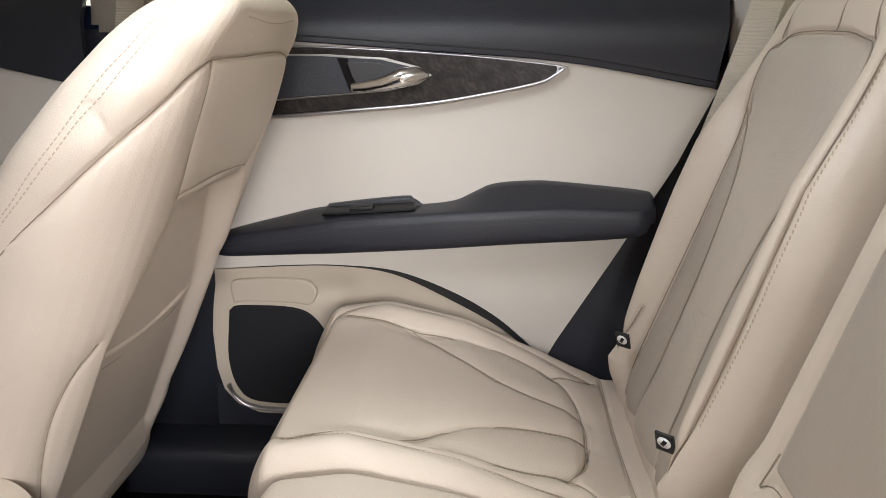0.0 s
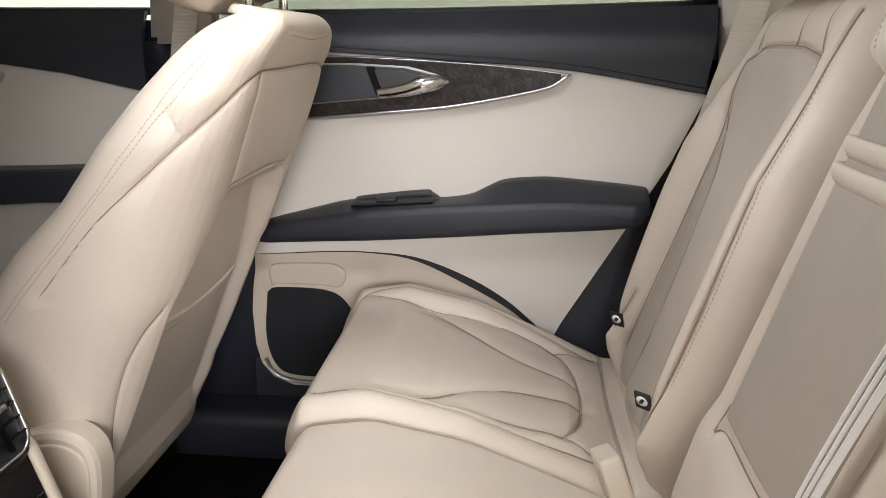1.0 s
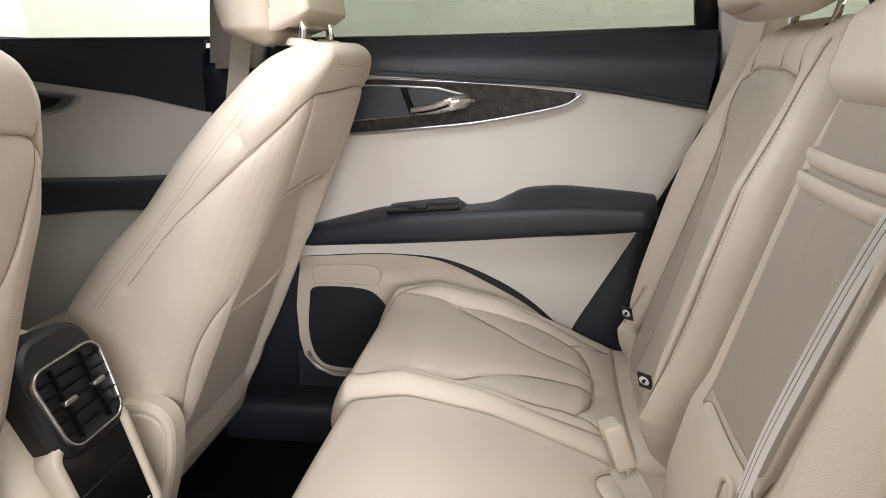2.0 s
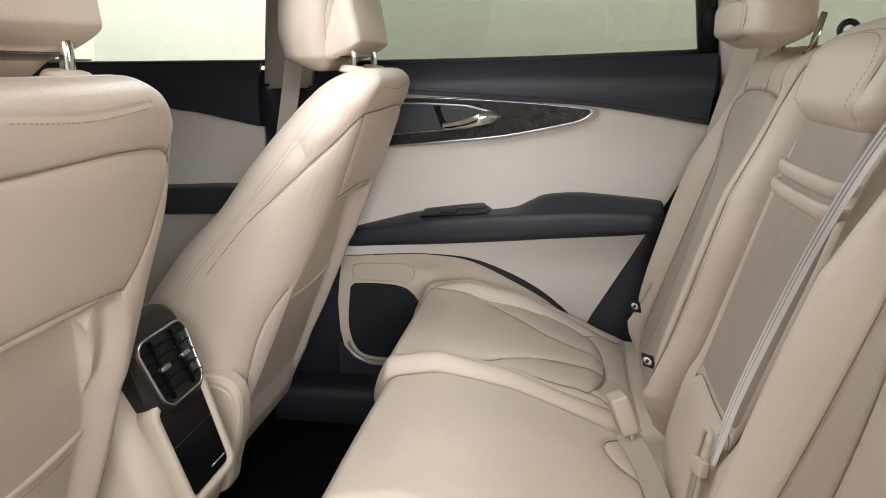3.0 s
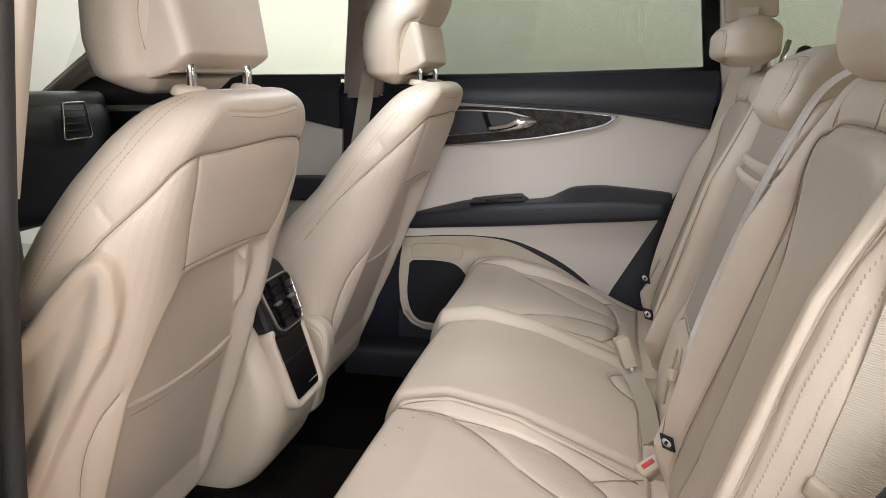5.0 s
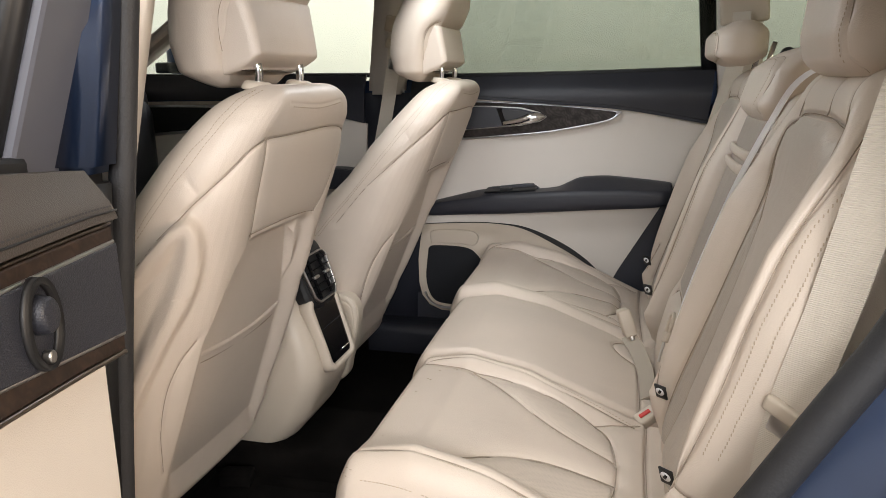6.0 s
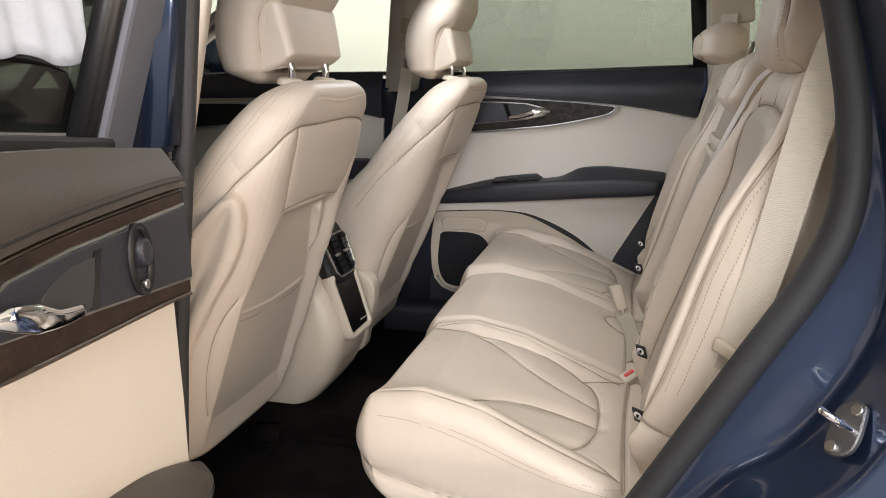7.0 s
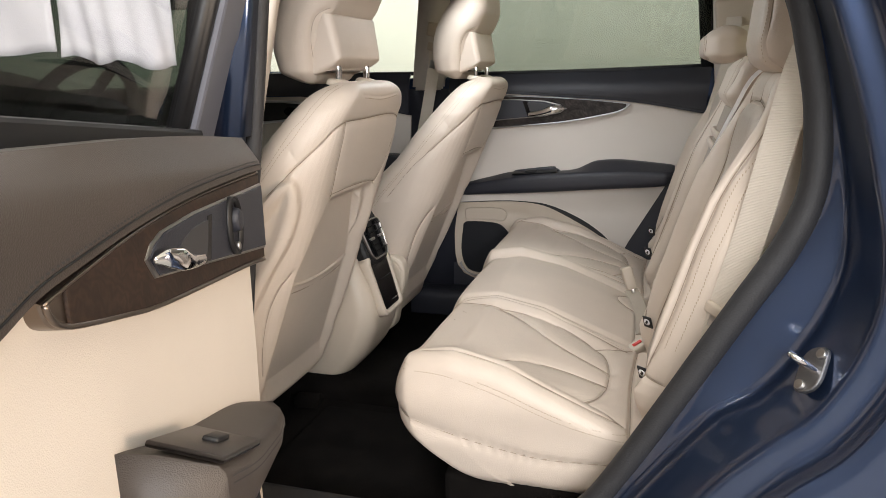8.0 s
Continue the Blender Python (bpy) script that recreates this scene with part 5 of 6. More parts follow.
        cyl("button", m @ pose(kx, 0.703, kz - 0.028, 90), 0.006, 0.006, 0.008, SATIN, root, "", 16, 0.002)
    # outer shell, window frame and pane
    hull = [(-0.80, 1.315 if near else 1.345), (0.17, 1.295 if near else 1.36), (0.20, 1.25), (0.10, 1.02), (-0.08, 0.70), (-0.13, 0.50), (-0.76, 0.50), (-0.80, 0.62)]
    plate("outer_shell", hull, 0.765, 0.90, PAINT, root, "blue metallic outer panel", m, 0.02, 1, False)
    return root


far_door = rear_door("door_1", FAR, BLACK, "closed far rear door, beige panel and black armrest", False)
near_door = rear_door("door_2", NEAR, BROWN, "open rear door with dark brown top and beige panel", True)


def pane(name, outline, y, mat, parent, m, label):
    ob = plate(name, outline, y, y + 0.004, mat, parent, label, m, 0.0, 1, False)
    ob.visible_shadow = mat in (TINT, BLURRED_TINT, GREEN_TINT)
    return ob


def bar(name, p, q, w, d, mat, parent, m, label=""):
    """A pillar-like bar between two points, w along x and d along y."""
    p, q = Vector(p), Vector(q)
    V = []
    for c in (p, q):
        V += [c + Vector((sx * w / 2, sy * d / 2, 0)) for sx, sy in ((-1, -1), (1, -1), (1, 1), (-1, 1))]
    F = [(0, 1, 5, 4), (1, 2, 6, 5), (2, 3, 7, 6), (3, 0, 4, 7), (3, 2, 1, 0), (4, 5, 6, 7)]
    bm = bmesh.new()
    vs = [bm.verts.new(m @ v) for v in V]
    for f in F:
        bm.faces.new([vs[k] for k in f])
    bmesh.ops.recalc_face_normals(bm, faces=bm.faces)
    bmesh.ops.bevel(bm, geom=bm.edges[:], offset=min(w, d) * 0.18, segments=2, affect="EDGES")
    return part(name, bm, mat, parent, label)


pane("pane", [(-0.82, 1.33), (0.16, 1.34), (0.14, 1.64), (-0.76, 1.64)], 0.815, TINT, far_door, LEAN_IN, "tinted rear side window")
LEANT = NEAR @ LEAN_IN
pane("pane", [(-0.79, 1.34), (0.14, 1.35), (0.05, 1.73), (-0.74, 1.73)], 0.845, PALE_TINT, near_door, LEANT, "lightly tinted side window")
tube("window_seal", [(-0.76, 0.80, 1.357), (-0.3, 0.80, 1.359), (0.14, 0.80, 1.368)], 0.008, RUBBER, far_door, "", m=FAR)
plate("window_seal", [(-0.78, 1.366), (0.16, 1.374), (0.16, 1.30), (-0.78, 1.33)], 0.835, 0.80, MATT, near_door, "black window seal", NEAR, 0.006, 1, False)
bar("window_frame", (0.155, 0.80, 1.34), (0.125, 0.80, 1.64), 0.05, 0.05, MATT, far_door, FAR, "black rear window frame")
bar("window_frame", (-0.752, 0.84, 1.335), (-0.765, 0.84, 1.73), 0.045, 0.03, MATT, near_door, LEANT, "black front window frame")
plate("frame_pillar", [(-0.755, 1.25), (-0.772, 1.73), (-0.855, 1.73), (-0.905, 1.25)], 0.86, 0.815, GREY_TRIM, near_door, "satin grey front frame", LEANT, 0.008, 1, False)
bar("frame_edge", (-0.922, 0.84, 1.25), (-0.872, 0.84, 1.73), 0.035, 0.04, MATT, near_door, LEANT, "black frame edge")

# ---- body shell ----
shell = thing("car_body", "dark blue metallic car body with open rear doorway", "car body", kind="structure", at=(-0.3, 0, 0.4))
box("cabin_floor", pose(-0.7, 0, 0.40), 2.4, 1.5, 0.06, CARPET, shell, "black carpeted cabin floor", 0.01)
box("floor_mat", pose(-0.62, -0.44, 0.437), 0.50, 0.46, 0.012, CARPET, shell, "dark floor mat with bound edge", 0.005)
box("tunnel", pose(-0.75, -0.02, 0.45), 1.6, 0.26, 0.10, CARPET, shell, "carpeted centre tunnel", 0.04, 4)
box("seat_plinth", pose(-0.14, 0, 0.48), 0.5, 1.28, 0.16, CARPET, shell, "black carpet below the bench", 0.02)
box("sill", pose(-0.6, -0.80, 0.44), 2.4, 0.12, 0.12, PAINT, shell, "blue door sill", 0.03, 3)
box("sill_trim", pose(-0.5, -0.72, 0.475), 1.4, 0.08, 0.05, MATT, shell, "black scuff trim", 0.015, 3)
box("sill", pose(-0.6, 0.80, 0.44), 2.4, 0.12, 0.12, PAINT, shell, "", 0.03, 3)
box("sill_trim", pose(-0.5, 0.73, 0.47), 1.6, 0.14, 0.12, BLACK, shell, "black lower side trim", 0.03, 3)
box("headliner", pose(-0.35, 0, 1.72), 3.6, 1.5, 0.03, TRIM, shell, "pale beige headliner", 0.01)
box("roof", pose(-0.33, 0, 1.755), 3.7, 1.56, 0.03, PAINT, shell, "", 0.012)
box("load_floor", pose(0.85, 0, 0.75), 1.1, 1.3, 0.05, CARPET, shell, "", 0.01)
# Out of view; added to dim the warm side lamp where the tail stood open.
box("tail_pane", pose(1.45, 0, 1.535), 0.004, 1.36, 0.36, TINT, shell, "unseen tinted tail glass that dims light from behind", 0)
box("bulkhead", pose(-2.22, 0, 0.82), 0.05, 1.5, 0.85, MATT, shell, "", 0.01)
box("tail_wall", pose(1.45, 0, 1.0), 0.06, 1.5, 0.7, TRIM, shell, "", 0.02)

# doorway edge: a rubber seal and stepped blue flanges swept along the opening
EDGE = [(-0.35, 0.475), (-0.20, 0.50), (-0.10, 0.58), (-0.029, 0.679), (0.134, 0.974), (0.20, 1.095), (0.228, 1.185), (0.226, 1.291), (0.208, 1.38), (0.185, 1.46), (0.12, 1.60), (0.02, 1.68)]
tube("door_seal", [(x, -0.742, z) for x, z in EDGE], 0.022, RUBBER, shell, "black rubber door seal", 16, 10, up=(0, 1, 0))


SHOULDER = [(-0.35, 0.44), (-0.18, 0.465), (-0.07, 0.575), (0.010, 0.690), (0.102, 0.812), (0.166, 0.863), (0.208, 0.917), (0.248, 0.993), (0.271, 1.073), (0.268, 1.174), (0.244, 1.293), (0.214, 1.408), (0.175, 1.50), (0.11, 1.63), (0.01, 1.71)]
BROW = [(-0.35, 0.42), (-0.14, 0.44), (0.0, 0.58), (0.109, 0.735), (0.175, 0.812), (0.236, 0.873), (0.283, 0.963), (0.302, 1.046), (0.296, 1.13), (0.279, 1.205), (0.258, 1.284), (0.230, 1.368), (0.19, 1.47), (0.12, 1.62), (0.02, 1.72)]


def evenly(line, n=110):
    c = curve(line, 12)
    u = np.r_[0, np.cumsum(np.linalg.norm(np.diff(c, axis=0), axis=1))]
    q = np.linspace(0, u[-1], n)
    return np.stack([np.interp(q, u, c[:, 0]), np.interp(q, u, c[:, 1])], -1)


def jamb(name, mat, parent, label):
    """Pressed door frame: a flat ledge beside the seal, a rolled shoulder, a deep wall, a brow and the outer body side."""
    inner, mid, outer = evenly(EDGE), evenly(SHOULDER), evenly(BROW)
    d = np.gradient(outer, axis=0)
    d /= np.linalg.norm(d, axis=1, keepdims=True)
    away = np.stack([d[:, 1], -d[:, 0]], -1)
    ledge, wall = mid - inner, outer - mid
    rows = [(inner, -0.735), (inner + ledge * 0.2, -0.748), (inner + ledge * 0.5, -0.756), (inner + ledge * 0.86, -0.762), (mid - ledge * 0.04, -0.765), (mid + wall * 0.10, -0.771), (mid + wall * 0.22, -0.786), (mid + wall * 0.55, -0.815), (mid + wall * 0.86, -0.845), (mid + wall * 0.97, -0.857), (outer + away * 0.006, -0.863), (outer + away * 0.030, -0.867), (outer + away * 0.040, -0.871), (outer + away * 0.046, -0.880), (outer + away * 0.052, -0.897), (outer + away * 0.060, -0.905), (outer + away * 0.12, -0.912), (outer + away * 0.40, -0.905)]
    R = np.array([np.column_stack([xy[:, 0], np.full(len(xy), y), xy[:, 1]]) for xy, y in rows])
    P = np.stack([curve(R[:, k], 5) for k in range(R.shape[1])], 0)
    return raw(name, P.reshape(-1, 3), [tuple(f) for f in grid_faces(P.shape[0], P.shape[1], False)], mat, parent, label)


jamb("door_flange", PAINT, shell, "stepped blue door frame with rolled shoulder")
tube("window_molding", [(0.20, -0.925, 1.56), (0.262, -0.928, 1.43), (0.305, -0.93, 1.33), (0.36, -0.93, 1.21)], 0.011, SATIN, shell, "bright window molding", 12, up=(0, 1, 0), flat=0.6)
# striker
striker = thing("door_striker", "bare metal door striker loop bolted to the blue flange", "striker", at=(0.2, -0.78, 0.93))
yl = Vector((0.72, 0.42, -0.55)).normalized()
zl = Vector((0.45, 0.2, 0.85))
zl = (zl - yl * zl.dot(yl)).normalized()
xl = yl.cross(zl)
SM = Matrix(((xl.x, yl.x, zl.x, 0.2356), (xl.y, yl.y, zl.y, -0.823), (xl.z, yl.z, zl.z, 0.9286), (0, 0, 0, 1)))
oval = [(0.025 * math.cos(a) * (1.0 - 0.25 * math.sin(2 * a)), 0.042 * math.sin(a)) for a in np.linspace(0, 2 * math.pi, 28, endpoint=False)]
plate("base_plate", [(0.9 * a, 0.9 * b) for a, b in oval], 0.003, -0.004, STEEL, striker, "bare steel plate", SM, 0.002, 1, False)
for z in (-0.027, 0.027):
    cyl("bolt", SM @ pose(0.002, -0.006, z, 90), 0.0085, 0.0075, 0.006, SATIN, striker, "", 12, 0.001)
tube("loop", [(0.011, 0.0, 0.002), (0.011, -0.030, 0.003), (0.008, -0.042, 0.003), (0.0, -0.046, 0.003), (-0.008, -0.042, 0.003), (-0.011, -0.030, 0.002), (-0.011, 0.0, 0.0)], 0.0052, CHROME, striker, "polished loop", 12, 8, SM)

# near B-pillar
tube("pillar_seal", [(-0.775, -0.778, 0.46), (-0.752, -0.778, 0.75), (-0.722, -0.778, 1.0), (-0.685, -0.777, 1.25), (-0.655, -0.765, 1.50), (-0.645, -0.745, 1.68)], 0.016, RUBBER, shell, "black pillar seal", 12, up=(0, 1, 0))
bar("pillar_trim", (-0.722, -0.764, 1.235), (-0.628, -0.722, 1.70), 0.06, 0.05, TRIM, shell, FAR, "pale beige upper pillar trim")
bar("pillar_trim", (-0.815, -0.778, 0.45), (-0.722, -0.776, 1.235), 0.06, 0.04, BLACK, shell, FAR, "black lower pillar trim")
bar("pillar_post", (-0.80, -0.832, 0.45), (-0.715, -0.832, 1.25), 0.08, 0.07, MATT, shell, FAR, "black lower pillar")
bar("pillar_post", (-0.70, -0.825, 1.25), (-0.655, -0.78, 1.70), 0.055, 0.06, PAINT, shell, FAR, "blue upper pillar")

# far side: pillars and front door
bar("pillar_trim", (-0.855, 0.76, 1.30), (-0.80, 0.73, 1.72), 0.12, 0.07, TRIM, shell, FAR, "pale beige upper pillar trim")
bar("pillar_trim", (-0.882, 0.78, 0.40), (-0.85, 0.775, 1.305), 0.235, 0.05, BLACK, shell, FAR, "black lower pillar trim")
bar("pillar_trim", (0.24, 0.77, 1.20), (0.20, 0.74, 1.72), 0.12, 0.08, TRIM, shell, FAR, "beige rear pillar trim")
bar("pillar_trim", (0.10, 0.80, 0.60), (0.27, 0.80, 1.28), 0.34, 0.07, BLACK, shell, FAR, "black trim behind the door")
bar("pillar_trim", (-0.02, 0.81, 0.45), (0.14, 0.81, 0.98), 0.34, 0.06, BLACK, shell, FAR, "black wheel arch trim")

fdoor = thing("front_door", "closed far front door with black top, beige panel and armrest", "car door", kind="structure", at=(-1.4, 0.78, 0.45))
skin("belt_pad", [(-1.95, 1.375), (-1.95, 1.285), (-1.4, 1.285), (-1.10, 1.245), (-0.93, 1.208), (-0.925, 1.362), (-1.4, 1.366)], lambda x, z: 0.735 - 0.01 + 0.5 * max(0, z - 1.32), BLACK, fdoor, FAR, "black upper door pad")
skin("door_panel", [(-1.95, 1.28), (-1.95, 0.55), (-0.96, 0.55), (-0.925, 1.205), (-1.10, 1.242), (-1.4, 1.282)], lambda x, z: 0.74, TRIM, fdoor, FAR, "beige door panel")
plate("armrest", [(-1.7, 1.0), (-1.6, 1.04), (-1.2, 1.055), (-0.97, 1.057), (-0.96, 0.998), (-1.2, 0.985), (-1.65, 0.95)], 0.75, 0.67, BLACK, fdoor, "black armrest", FAR, 0.012)
plate("chrome_frame", [(-1.9, 1.27), (-1.5, 1.268), (-1.27, 1.25), (-1.24, 1.235), (-1.30, 1.205), (-1.5, 1.18), (-1.9, 1.16)], 0.745, 0.716, BRIGHT, fdoor, "bright metal bezel frame", FAR, 0.004)
plate("wood_trim", [(-1.9, 1.262), (-1.5, 1.260), (-1.29, 1.242), (-1.275, 1.235), (-1.32, 1.213), (-1.5, 1.19), (-1.9, 1.17)], 0.745, 0.712, MATT, fdoor, "dark inlay", FAR, 0.003)
plate("mirror_switch", [(-1.43 + 0.028 * math.cos(a), 1.225 + 0.018 * math.sin(a)) for a in np.linspace(0, 2 * math.pi, 20, endpoint=False)], 0.74, 0.708, GLOSSY, fdoor, "small oval lock switch", FAR, 0.002, 1, False)
pane("pane", [(-2.0, 1.33), (-0.90, 1.34), (-0.86, 1.66), (-1.7, 1.66)], 0.80, CLEAR, fdoor, LEAN_IN, "clear front side window")
tube("window_seal", [(-1.95, 0.79, 1.372), (-0.92, 0.79, 1.363)], 0.008, RUBBER, fdoor)
plate("outer_shell", [(-2.0, 1.35), (-0.90, 1.345), (-0.90, 0.5), (-2.0, 0.5)], 0.765, 0.9, PAINT, fdoor, "", FAR, 0.02, 1, False)
bar("windscreen_pillar", (-1.98, 0.74, 1.30), (-1.25, 0.70, 1.74), 0.10, 0.09, TRIM, shell, FAR, "pale beige windscreen pillar trim")
bar("windscreen_pillar", (-1.98, -0.74, 1.30), (-1.25, -0.70, 1.74), 0.10, 0.09, TRIM, shell, FAR, "pale beige windscreen pillar trim")

# dashboard end with its vent
dash = thing("dashboard", "black dashboard with bright-rimmed air vent", "dashboard", kind="structure", at=(-1.8, 0, 0.8))
box("dash_body", pose(-1.95, 0, 1.12), 0.5, 1.44, 0.36, BLACK, dash, "black padded dashboard", 0.08, 5)

box("roof_rail", pose(-0.7, -0.72, 1.655), 3.0, 0.10, 0.15, TRIM, shell, "pale beige roof rail over the doorway", 0.03, 3)
box("roof_rail", pose(-0.7, 0.74, 1.69), 3.0, 0.08, 0.10, TRIM, shell, "pale beige roof rail", 0.03, 3)
# ---- belts, buckles and tags ----


def latch_tag(x, y, z):
    t = thing("anchor_tag", "small black fabric tag with white disc in the seat gap", "tag", "anchor tags", at=(x, y, z - 0.01))
    m = Matrix.Translation((x, y, z)) @ Euler((0, radians(-20), radians(52))).to_matrix().to_4x4()
    box("tab", m, 0.004, 0.024, 0.030, MATT, t, "", 0.001, 1)
    cyl("disc", m @ pose(-0.0028, 0, 0.002, 0, 90), 0.0085, 0.0085, 0.001, PAPER, t, "white disc", 20)
    box("mark", m @ pose(-0.0036, 0, 0.002, 30), 0.0008, 0.005, 0.010, MATT, t, "", 0)


for x, y, z in ((-0.002, -0.535, 0.775), (0.0, -0.265, 0.788), (-0.012, 0.252, 0.828), (-0.008, 0.552, 0.828)):
    latch_tag(x, y, z)

# middle buckle, standing out of its pocket
buckle = thing("belt_buckle", "beige belt buckle standing on a short webbing stalk", "buckle", "belt buckles", at=(-0.05, 0.16, 0.72))
BM = Matrix.Translation((-0.062, 0.155, 0.772)) @ Euler((radians(-14), radians(-18), radians(12))).to_matrix().to_4x4()
box("buckle_body", BM, 0.030, 0.056, 0.066, HARD, buckle, "beige plastic buckle shell", 0.006, 3)
box("latch_plate", BM @ pose(0.0, -0.006, -0.040), 0.010, 0.036, 0.024, SATIN, buckle, "bright latch plate", 0.003)
ribbon("stalk", [(-0.055, 0.140, 0.742), (-0.035, 0.10, 0.724), (-0.018, 0.0, 0.715), (-0.012, -0.12, 0.708)], [(1, 0.2, 0.5), (1, 0.0, 0.6)], 0.036, 0.007, STALK, buckle, "taupe webbing stalk")
red = thing("belt_buckle", "beige belt buckle with red button sunk between the cushions", "buckle", "belt buckles", at=(-0.02, -0.17, 0.70))
RM = Matrix.Translation((-0.012, -0.178, 0.682)) @ Euler((radians(20), radians(-30), radians(25))).to_matrix().to_4x4()
box("buckle_body", RM, 0.05, 0.03, 0.06, HARD, red, "", 0.006, 3)
box("button", RM @ pose(-0.002, 0.002, 0.029), 0.024, 0.009, 0.006, RED, red, "red release button", 0.002)

# middle belt, twisted edge-on down the seam of the near backrest
mid_belt = thing("seat_belt", "folded pale seat belt with silver edges along the middle backrest", "seat belt", "rear seat belts", at=(0.1, -0.15, 0.85))
for k, (off, mat) in enumerate(((0.0, WEB_EDGE), (0.0055, TAUPE), (0.011, WEB_EDGE), (0.0165, TAUPE), (0.022, WEB_EDGE))):
    ribbon("webbing", [(0.265, -0.27 + off, 1.385), (0.198, -0.205 + off, 1.345), (0.163, -0.165 + off, 1.27), (0.112, -0.145 + off * 0.9, 1.14), (0.055, -0.13 + off * 0.8, 0.96), (0.028, -0.125 + off * 0.7, 0.85)], [(0.5, 1, 0), (0.5, 1, 0.1)], 0.0036, 0.006 if mat is WEB_EDGE else 0.004, mat, mid_belt)
TM = Matrix.Translation((0.014, -0.11, 0.838)) @ Euler((radians(-20), radians(14), radians(0))).to_matrix().to_4x4()
box("tongue_grip", TM, 0.012, 0.052, 0.022, HARD, mid_belt, "beige plastic tongue grip", 0.005, 3)
tube("tongue_loop", [TM @ Vector(v) for v in ((0, -0.02, 0.01), (0, -0.018, 0.045), (0, 0.012, 0.045), (0, 0.022, 0.01))], 0.004, HARD, mid_belt)
box("tongue", TM @ pose(-0.001, 0.006, -0.03), 0.003, 0.022, 0.045, SATIN, mid_belt, "metal tongue", 0.001)

# outer near belt
near_belt = thing("seat_belt", "wide beige woven seat belt beside the open doorway", "seat belt", "rear seat belts", at=(0.15, -0.64, 0.95))
ribbon("webbing", [(0.262, -0.665, 1.50), (0.216, -0.665, 1.38), (0.188, -0.665, 1.25), (0.158, -0.667, 1.10), (0.126, -0.667, 0.965), (0.112, -0.665, 0.86), (0.115, -0.665, 0.76)], [(0.75, -0.66, 0.0), (0.75, -0.66, 0.0)], 0.060, 0.003, WEBBING, near_belt, "beige woven webbing")
GM = Matrix.Translation((0.126, -0.672, 0.952)) @ Euler((0, radians(16), radians(-41))).to_matrix().to_4x4()
box("guide", GM, 0.076, 0.014, 0.022, HARD, near_belt, "beige belt tongue grip", 0.006, 3)
box("tongue", GM @ pose(0.0, 0, -0.02), 0.05, 0.006, 0.028, SATIN, near_belt, "", 0.003)

# far front belt on its pillar
far_belt = thing("seat_belt", "beige front seat belt hanging from the pillar guide", "seat belt", at=(-0.83, 0.69, 1.2))
ribbon("webbing", [(-0.808, 0.705, 1.46), (-0.812, 0.700, 1.40), (-0.835, 0.69, 1.26), (-0.865, 0.69, 1.13), (-0.90, 0.69, 1.0)], [(1, 0, 0.2), (1, 0, 0.2)], 0.048, 0.003, WEBBING, far_belt, "beige webbing")
box("anchor_cover", pose(-0.80, 0.708, 1.515, 0, 12), 0.075, 0.03, 0.05, HARD, far_belt, "beige anchor cover", 0.008, 3)
box("ring", pose(-0.806, 0.698, 1.455, 0, 12), 0.062, 0.016, 0.03, HARD, far_belt, "beige belt ring", 0.006, 3)
box("stop_button", pose(-0.816, 0.692, 1.395, 0, 12), 0.022, 0.008, 0.03, SATIN, far_belt, "bright belt tongue", 0.003)
box("height_slide", pose(-0.803, 0.716, 1.62, 0, 7), 0.05, 0.016, 0.2, HARD, shell, "beige height adjuster", 0.006)
# far rear belt head
rear_far_belt = thing("seat_belt", "beige rear belt and guide on the far rear pillar", "seat belt", "rear seat belts", at=(0.22, 0.70, 1.5))
box("guide", pose(0.222, 0.715, 1.535, 0, -6), 0.13, 0.03, 0.09, HARD, rear_far_belt, "beige belt guide", 0.01, 3)
ribbon("webbing", [(0.215, 0.695, 1.52), (0.21, 0.68, 1.40), (0.17, 0.69, 1.22), (0.10, 0.71, 0.98)], [(1, -0.3, 0), (1, -0.3, 0)], 0.048, 0.003, WEBBING, rear_far_belt, "beige webbing")

# ---- far mirror, near front door and what shows through its window ----
mirror = thing("wing_mirror", "blue wing mirror outside the far front window", "mirror", at=(-1.75, 0.98, 1.36))
mP = loft([(1.36, -1.78, 0.13, 0.10, 0.04, 0, 0), (1.40, -1.80, 0.17, 0.12, 0.05, 0, 0), (1.48, -1.80, 0.17, 0.12, 0.05, 0, 0), (1.53, -1.78, 0.12, 0.10, 0.04, 0, 0)], 40, 60, "z", 0.03, 0.02, 2.0, b_mid=1.02)
body("housing", mP, PAINT, mirror, "blue painted housing")
plate("mirror_glass", [(-0.095, -0.06), (0.095, -0.06), (0.085, 0.06), (-0.085, 0.06)], 0.0, 0.004, CHROME, mirror, "mirror glass", Matrix.Translation((-1.634, 1.02, 1.445)) @ Euler((0, 0, radians(-90))).to_matrix().to_4x4(), 0.001, 1, False)
box("mount", pose(-1.76, 0.90, 1.40), 0.06, 0.12, 0.04, MATT, mirror, "black mirror foot", 0.01)

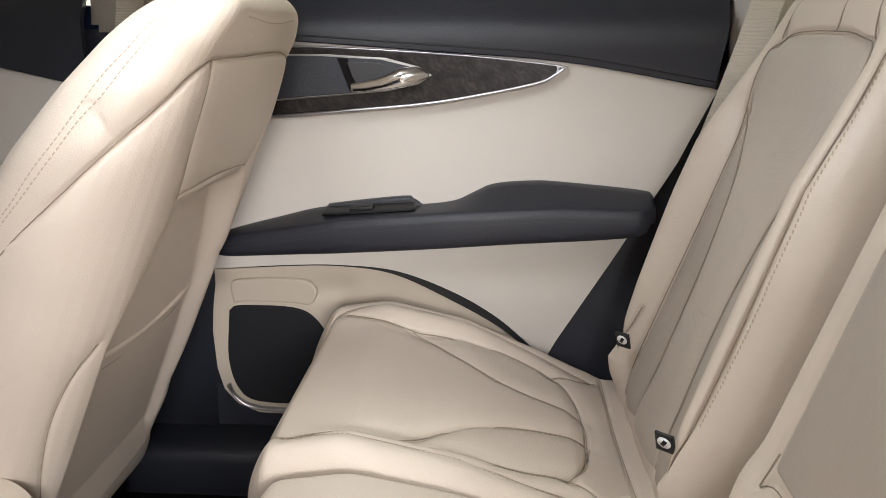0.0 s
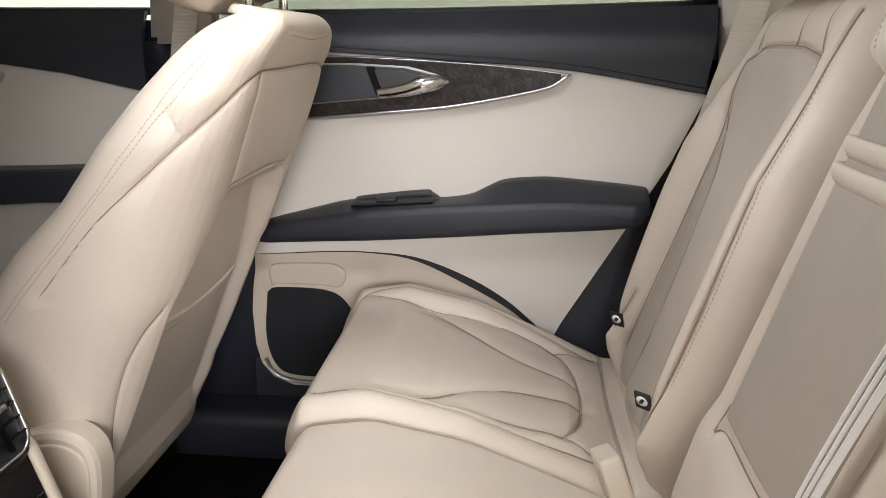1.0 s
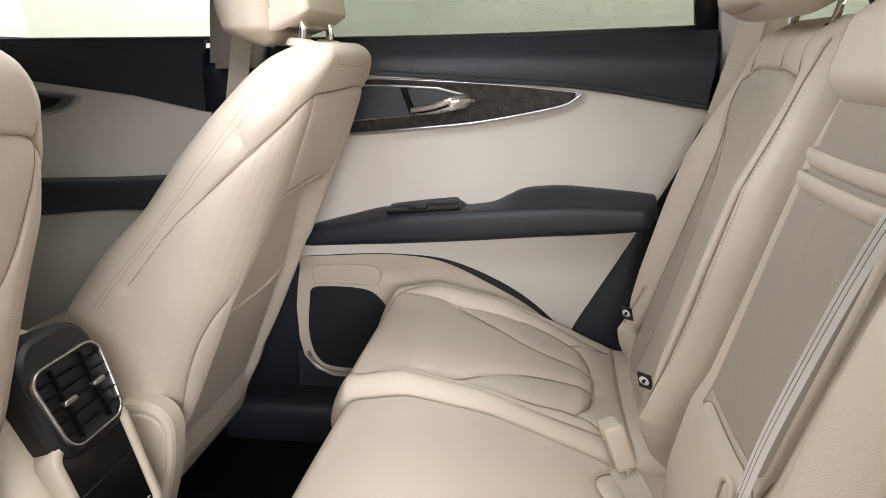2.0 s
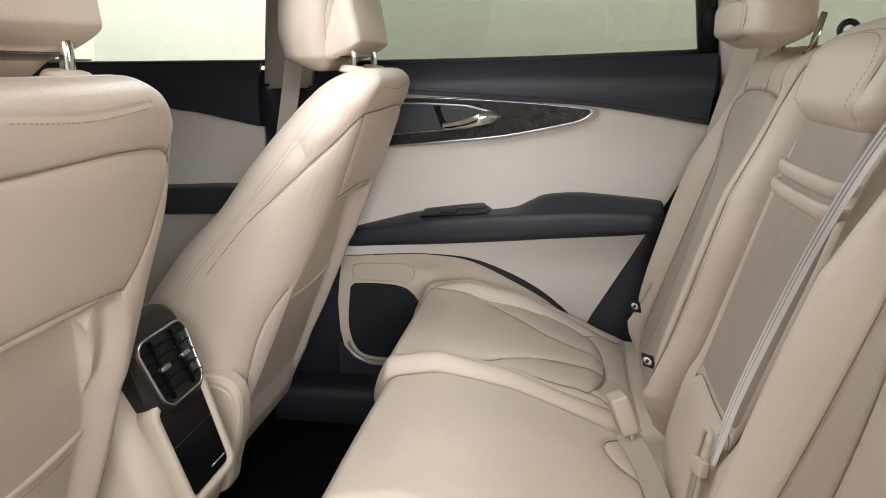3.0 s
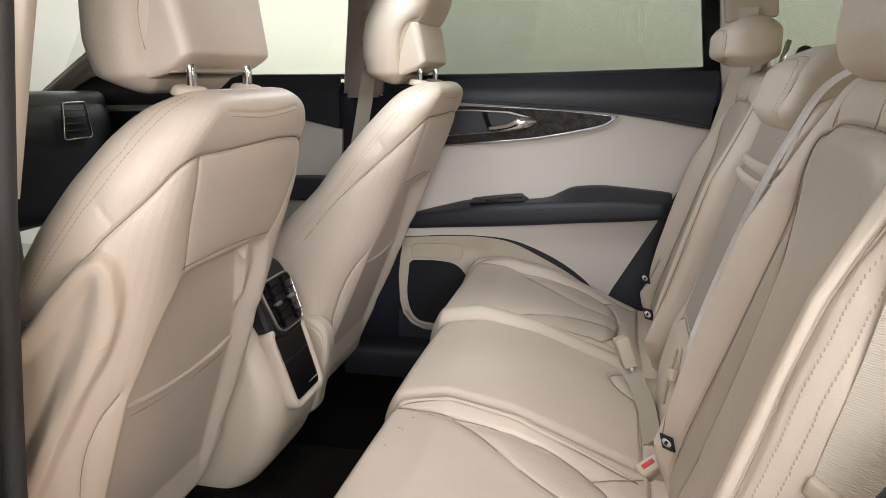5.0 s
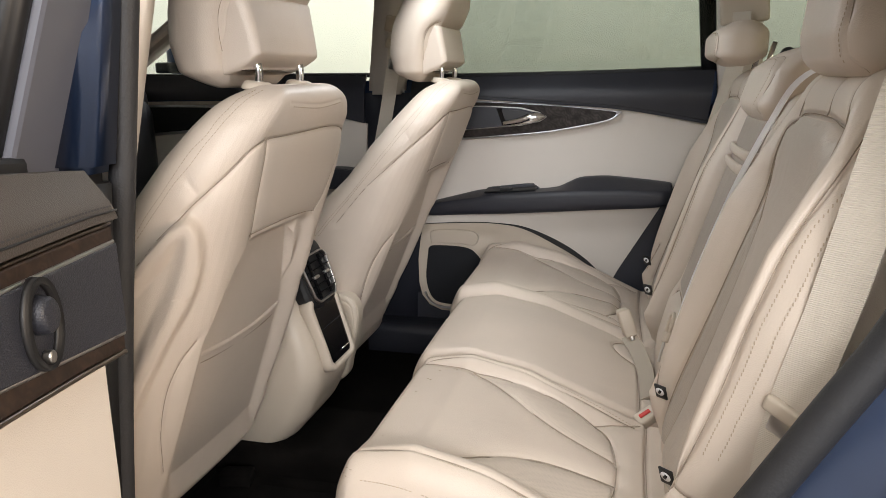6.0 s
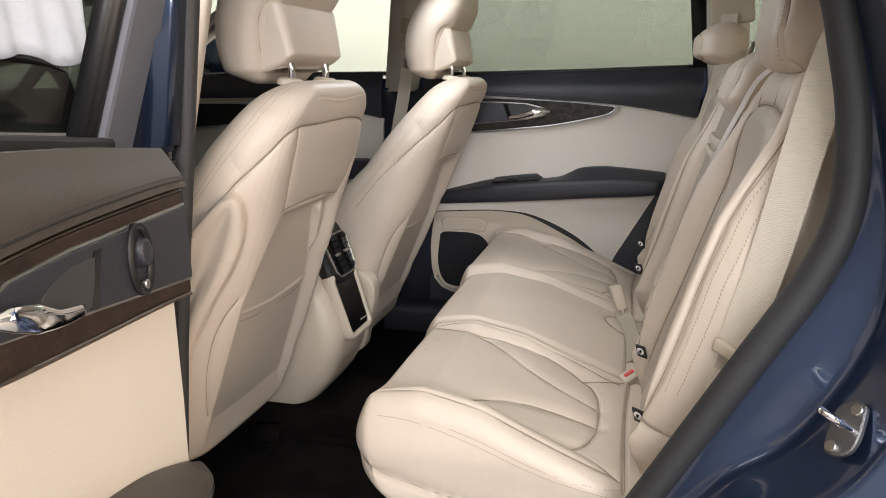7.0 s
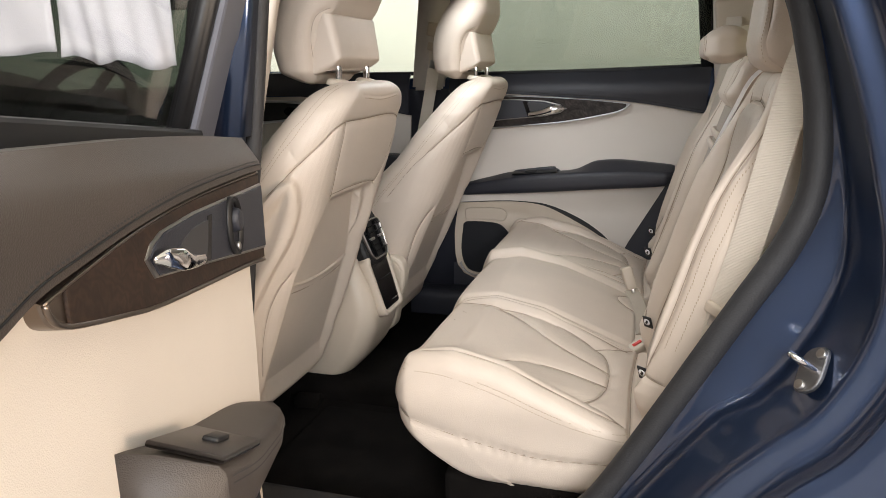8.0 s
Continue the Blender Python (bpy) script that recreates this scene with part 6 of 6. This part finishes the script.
nfd = thing("front_door", "closed near front door in dark blue with clear window", "car door", kind="structure", at=(-1.4, -0.85, 0.45))
plate("outer_shell", [(-2.0, 1.27), (-0.79, 1.265), (-0.80, 0.5), (-2.0, 0.5)], -0.78, -0.92, PAINT, nfd, "blue outer panel", FAR, 0.03, 1, False)
tube("window_seal", [(-2.0, -0.81, 1.275), (-0.80, -0.81, 1.27)], 0.008, CHROME, nfd, "bright waist strip")
pane("pane", [(-2.0, 1.25), (-0.80, 1.25), (-0.735, 1.66), (-1.7, 1.66)], -0.80, GREEN_TINT, nfd, FAR, "green tinted front side window")
bar("window_frame", (-0.785, -0.80, 1.26), (-0.715, -0.77, 1.68), 0.06, 0.04, MATT, nfd, FAR, "black window frame")
sheets = thing("paper_sheets", "creased white paper sheets taped over the front side window", "paper", at=(-1.2, -0.83, 1.4))
for x0, x1, zl, zr in ((-1.75, -1.04, 1.44, 1.405), (-1.03, -0.79, 1.40, 1.375)):
    nx, nz = 40, 14
    V = []
    for i in range(nz):
        for k in range(nx):
            u, v = k / (nx - 1), i / (nz - 1)
            V.append((x0 + (x1 - x0) * u, -0.83 + 0.008 * math.sin(9 * u + 2 * v) * (1 - v) + 0.004 * math.sin(31 * u + 5 * v), (zl + (zr - zl) * u + 0.006 * math.sin(14 * u)) * (1 - v) + 1.66 * v))
    sh = raw("sheet", V, [tuple(f) for f in grid_faces(nz, nx, False)], PAPER, sheets, "creased white sheet")
    sm = sh.modifiers.new("thick", "SOLIDIFY")
    sm.thickness = 0.0012
wheel = thing("steering_wheel", "black leather steering wheel behind the front door window", "steering wheel", at=(-1.45, -0.40, 1.1))
WM = Matrix.Translation((-1.42, -0.40, 1.24)) @ Euler((0, radians(-65), 0)).to_matrix().to_4x4()
ang = np.linspace(0, 2 * math.pi, 41)
tube("rim", [WM @ Vector((0.185 * math.cos(a), 0.185 * math.sin(a), 0)) for a in ang], 0.016, BLACK, wheel, "", 12, 2)
cyl("hub", WM @ pose(0, 0, 0.03), 0.07, 0.06, 0.05, BLACK, wheel, "", 28, 0.01)
for a in (20, 160, 270):
    tube("spoke", [WM @ Vector((0.05 * math.cos(radians(a)), 0.05 * math.sin(radians(a)), 0.02)), WM @ Vector((0.18 * math.cos(radians(a)), 0.18 * math.sin(radians(a)), 0))], 0.014, BLACK, wheel)
# dashboard vent
frame_plate("vent_ring", rounded_outline(0.055, 0.056, 0.014, 6, -0.14), rounded_outline(0.051, 0.052, 0.012, 6, -0.14), 0.0, 0.01, CHROME, dash, "bright vent rim", Matrix.Translation((-1.69, 0.505, 1.245)) @ Euler((0, 0, radians(-90))).to_matrix().to_4x4())
for k in range(4):
    box("vent_slat", pose(-1.692, 0.505, 1.215 + 0.02 * k), 0.01, 0.095, 0.004, MATT, dash, "", 0.001, 1)

# ---- rear quarter windows and tail glass ----
for sy in (1, -1):
    pane("quarter_pane", [(0.27 if sy > 0 else 0.50, 1.30), (1.05, 1.36), (0.9, 1.64), (0.26 if sy > 0 else 0.48, 1.66)], 0.79 * sy, BLURRED_TINT, shell, FAR, "tinted quarter window")
    bar("quarter_sill", (0.42, 0.70 * sy, 1.22), (1.30, 0.70 * sy, 1.28), 0.10, 0.06, TRIM, shell, FAR, "beige quarter trim")
    box("quarter_panel", pose(0.92, 0.70 * sy, 1.02), 1.0, 0.04, 0.56, TRIM, shell, "beige load bay side", 0.01)
    box("quarter_outer", pose(1.05, 0.84 * sy, 0.98), 1.1, 0.04, 0.66, PAINT, shell, "blue rear quarter", 0.015)
    bar("tail_pillar", (1.20, 0.75 * sy, 1.28), (1.0, 0.72 * sy, 1.72), 0.2, 0.08, TRIM, shell, FAR, "beige tail pillar")

# instrument hood and windscreen base behind the wheel
hP = loft([(-1.98, -1.40, 0.3, 0.30, 0.08, 0.02, 0), (-1.75, -1.37, 0.3, 0.26, 0.08, 0.02, 0), (-1.60, -1.33, 0.25, 0.22, 0.06, 0.01, 0)], 40, 70, "x", 0.05, 0.0, 2.0, b_mid=-0.42)
body("instrument_hood", hP, BLACK, dash, "black instrument hood")
box("dash_top", pose(-1.98, 0.0, 1.28), 0.5, 1.44, 0.10, BLACK, dash, "black dashboard top", 0.04, 4)

# small loop guide for the middle belt behind the far backrest, and the end of a seat rail on the carpet
guide = thing("belt_guide", "small black belt guide loop on the backrest top", "belt guide", at=(0.25, 0.27, 1.36))
tube("loop", [(0.262 + 0.013 * math.cos(a), 0.27, 1.392 + 0.013 * math.sin(a)) for a in np.linspace(0, 2 * math.pi, 25)], 0.0048, MATT, guide, "", 10, 2, up=(0, 1, 0))
box("foot", pose(0.262, 0.27, 1.358), 0.022, 0.02, 0.05, MATT, guide, "", 0.004)
box("rail_cover", pose(-0.932, -0.203, 0.448, 0, 0, 12), 0.075, 0.05, 0.030, CARPET, near_seat, "black cover on the seat rail end", 0.008, 3)
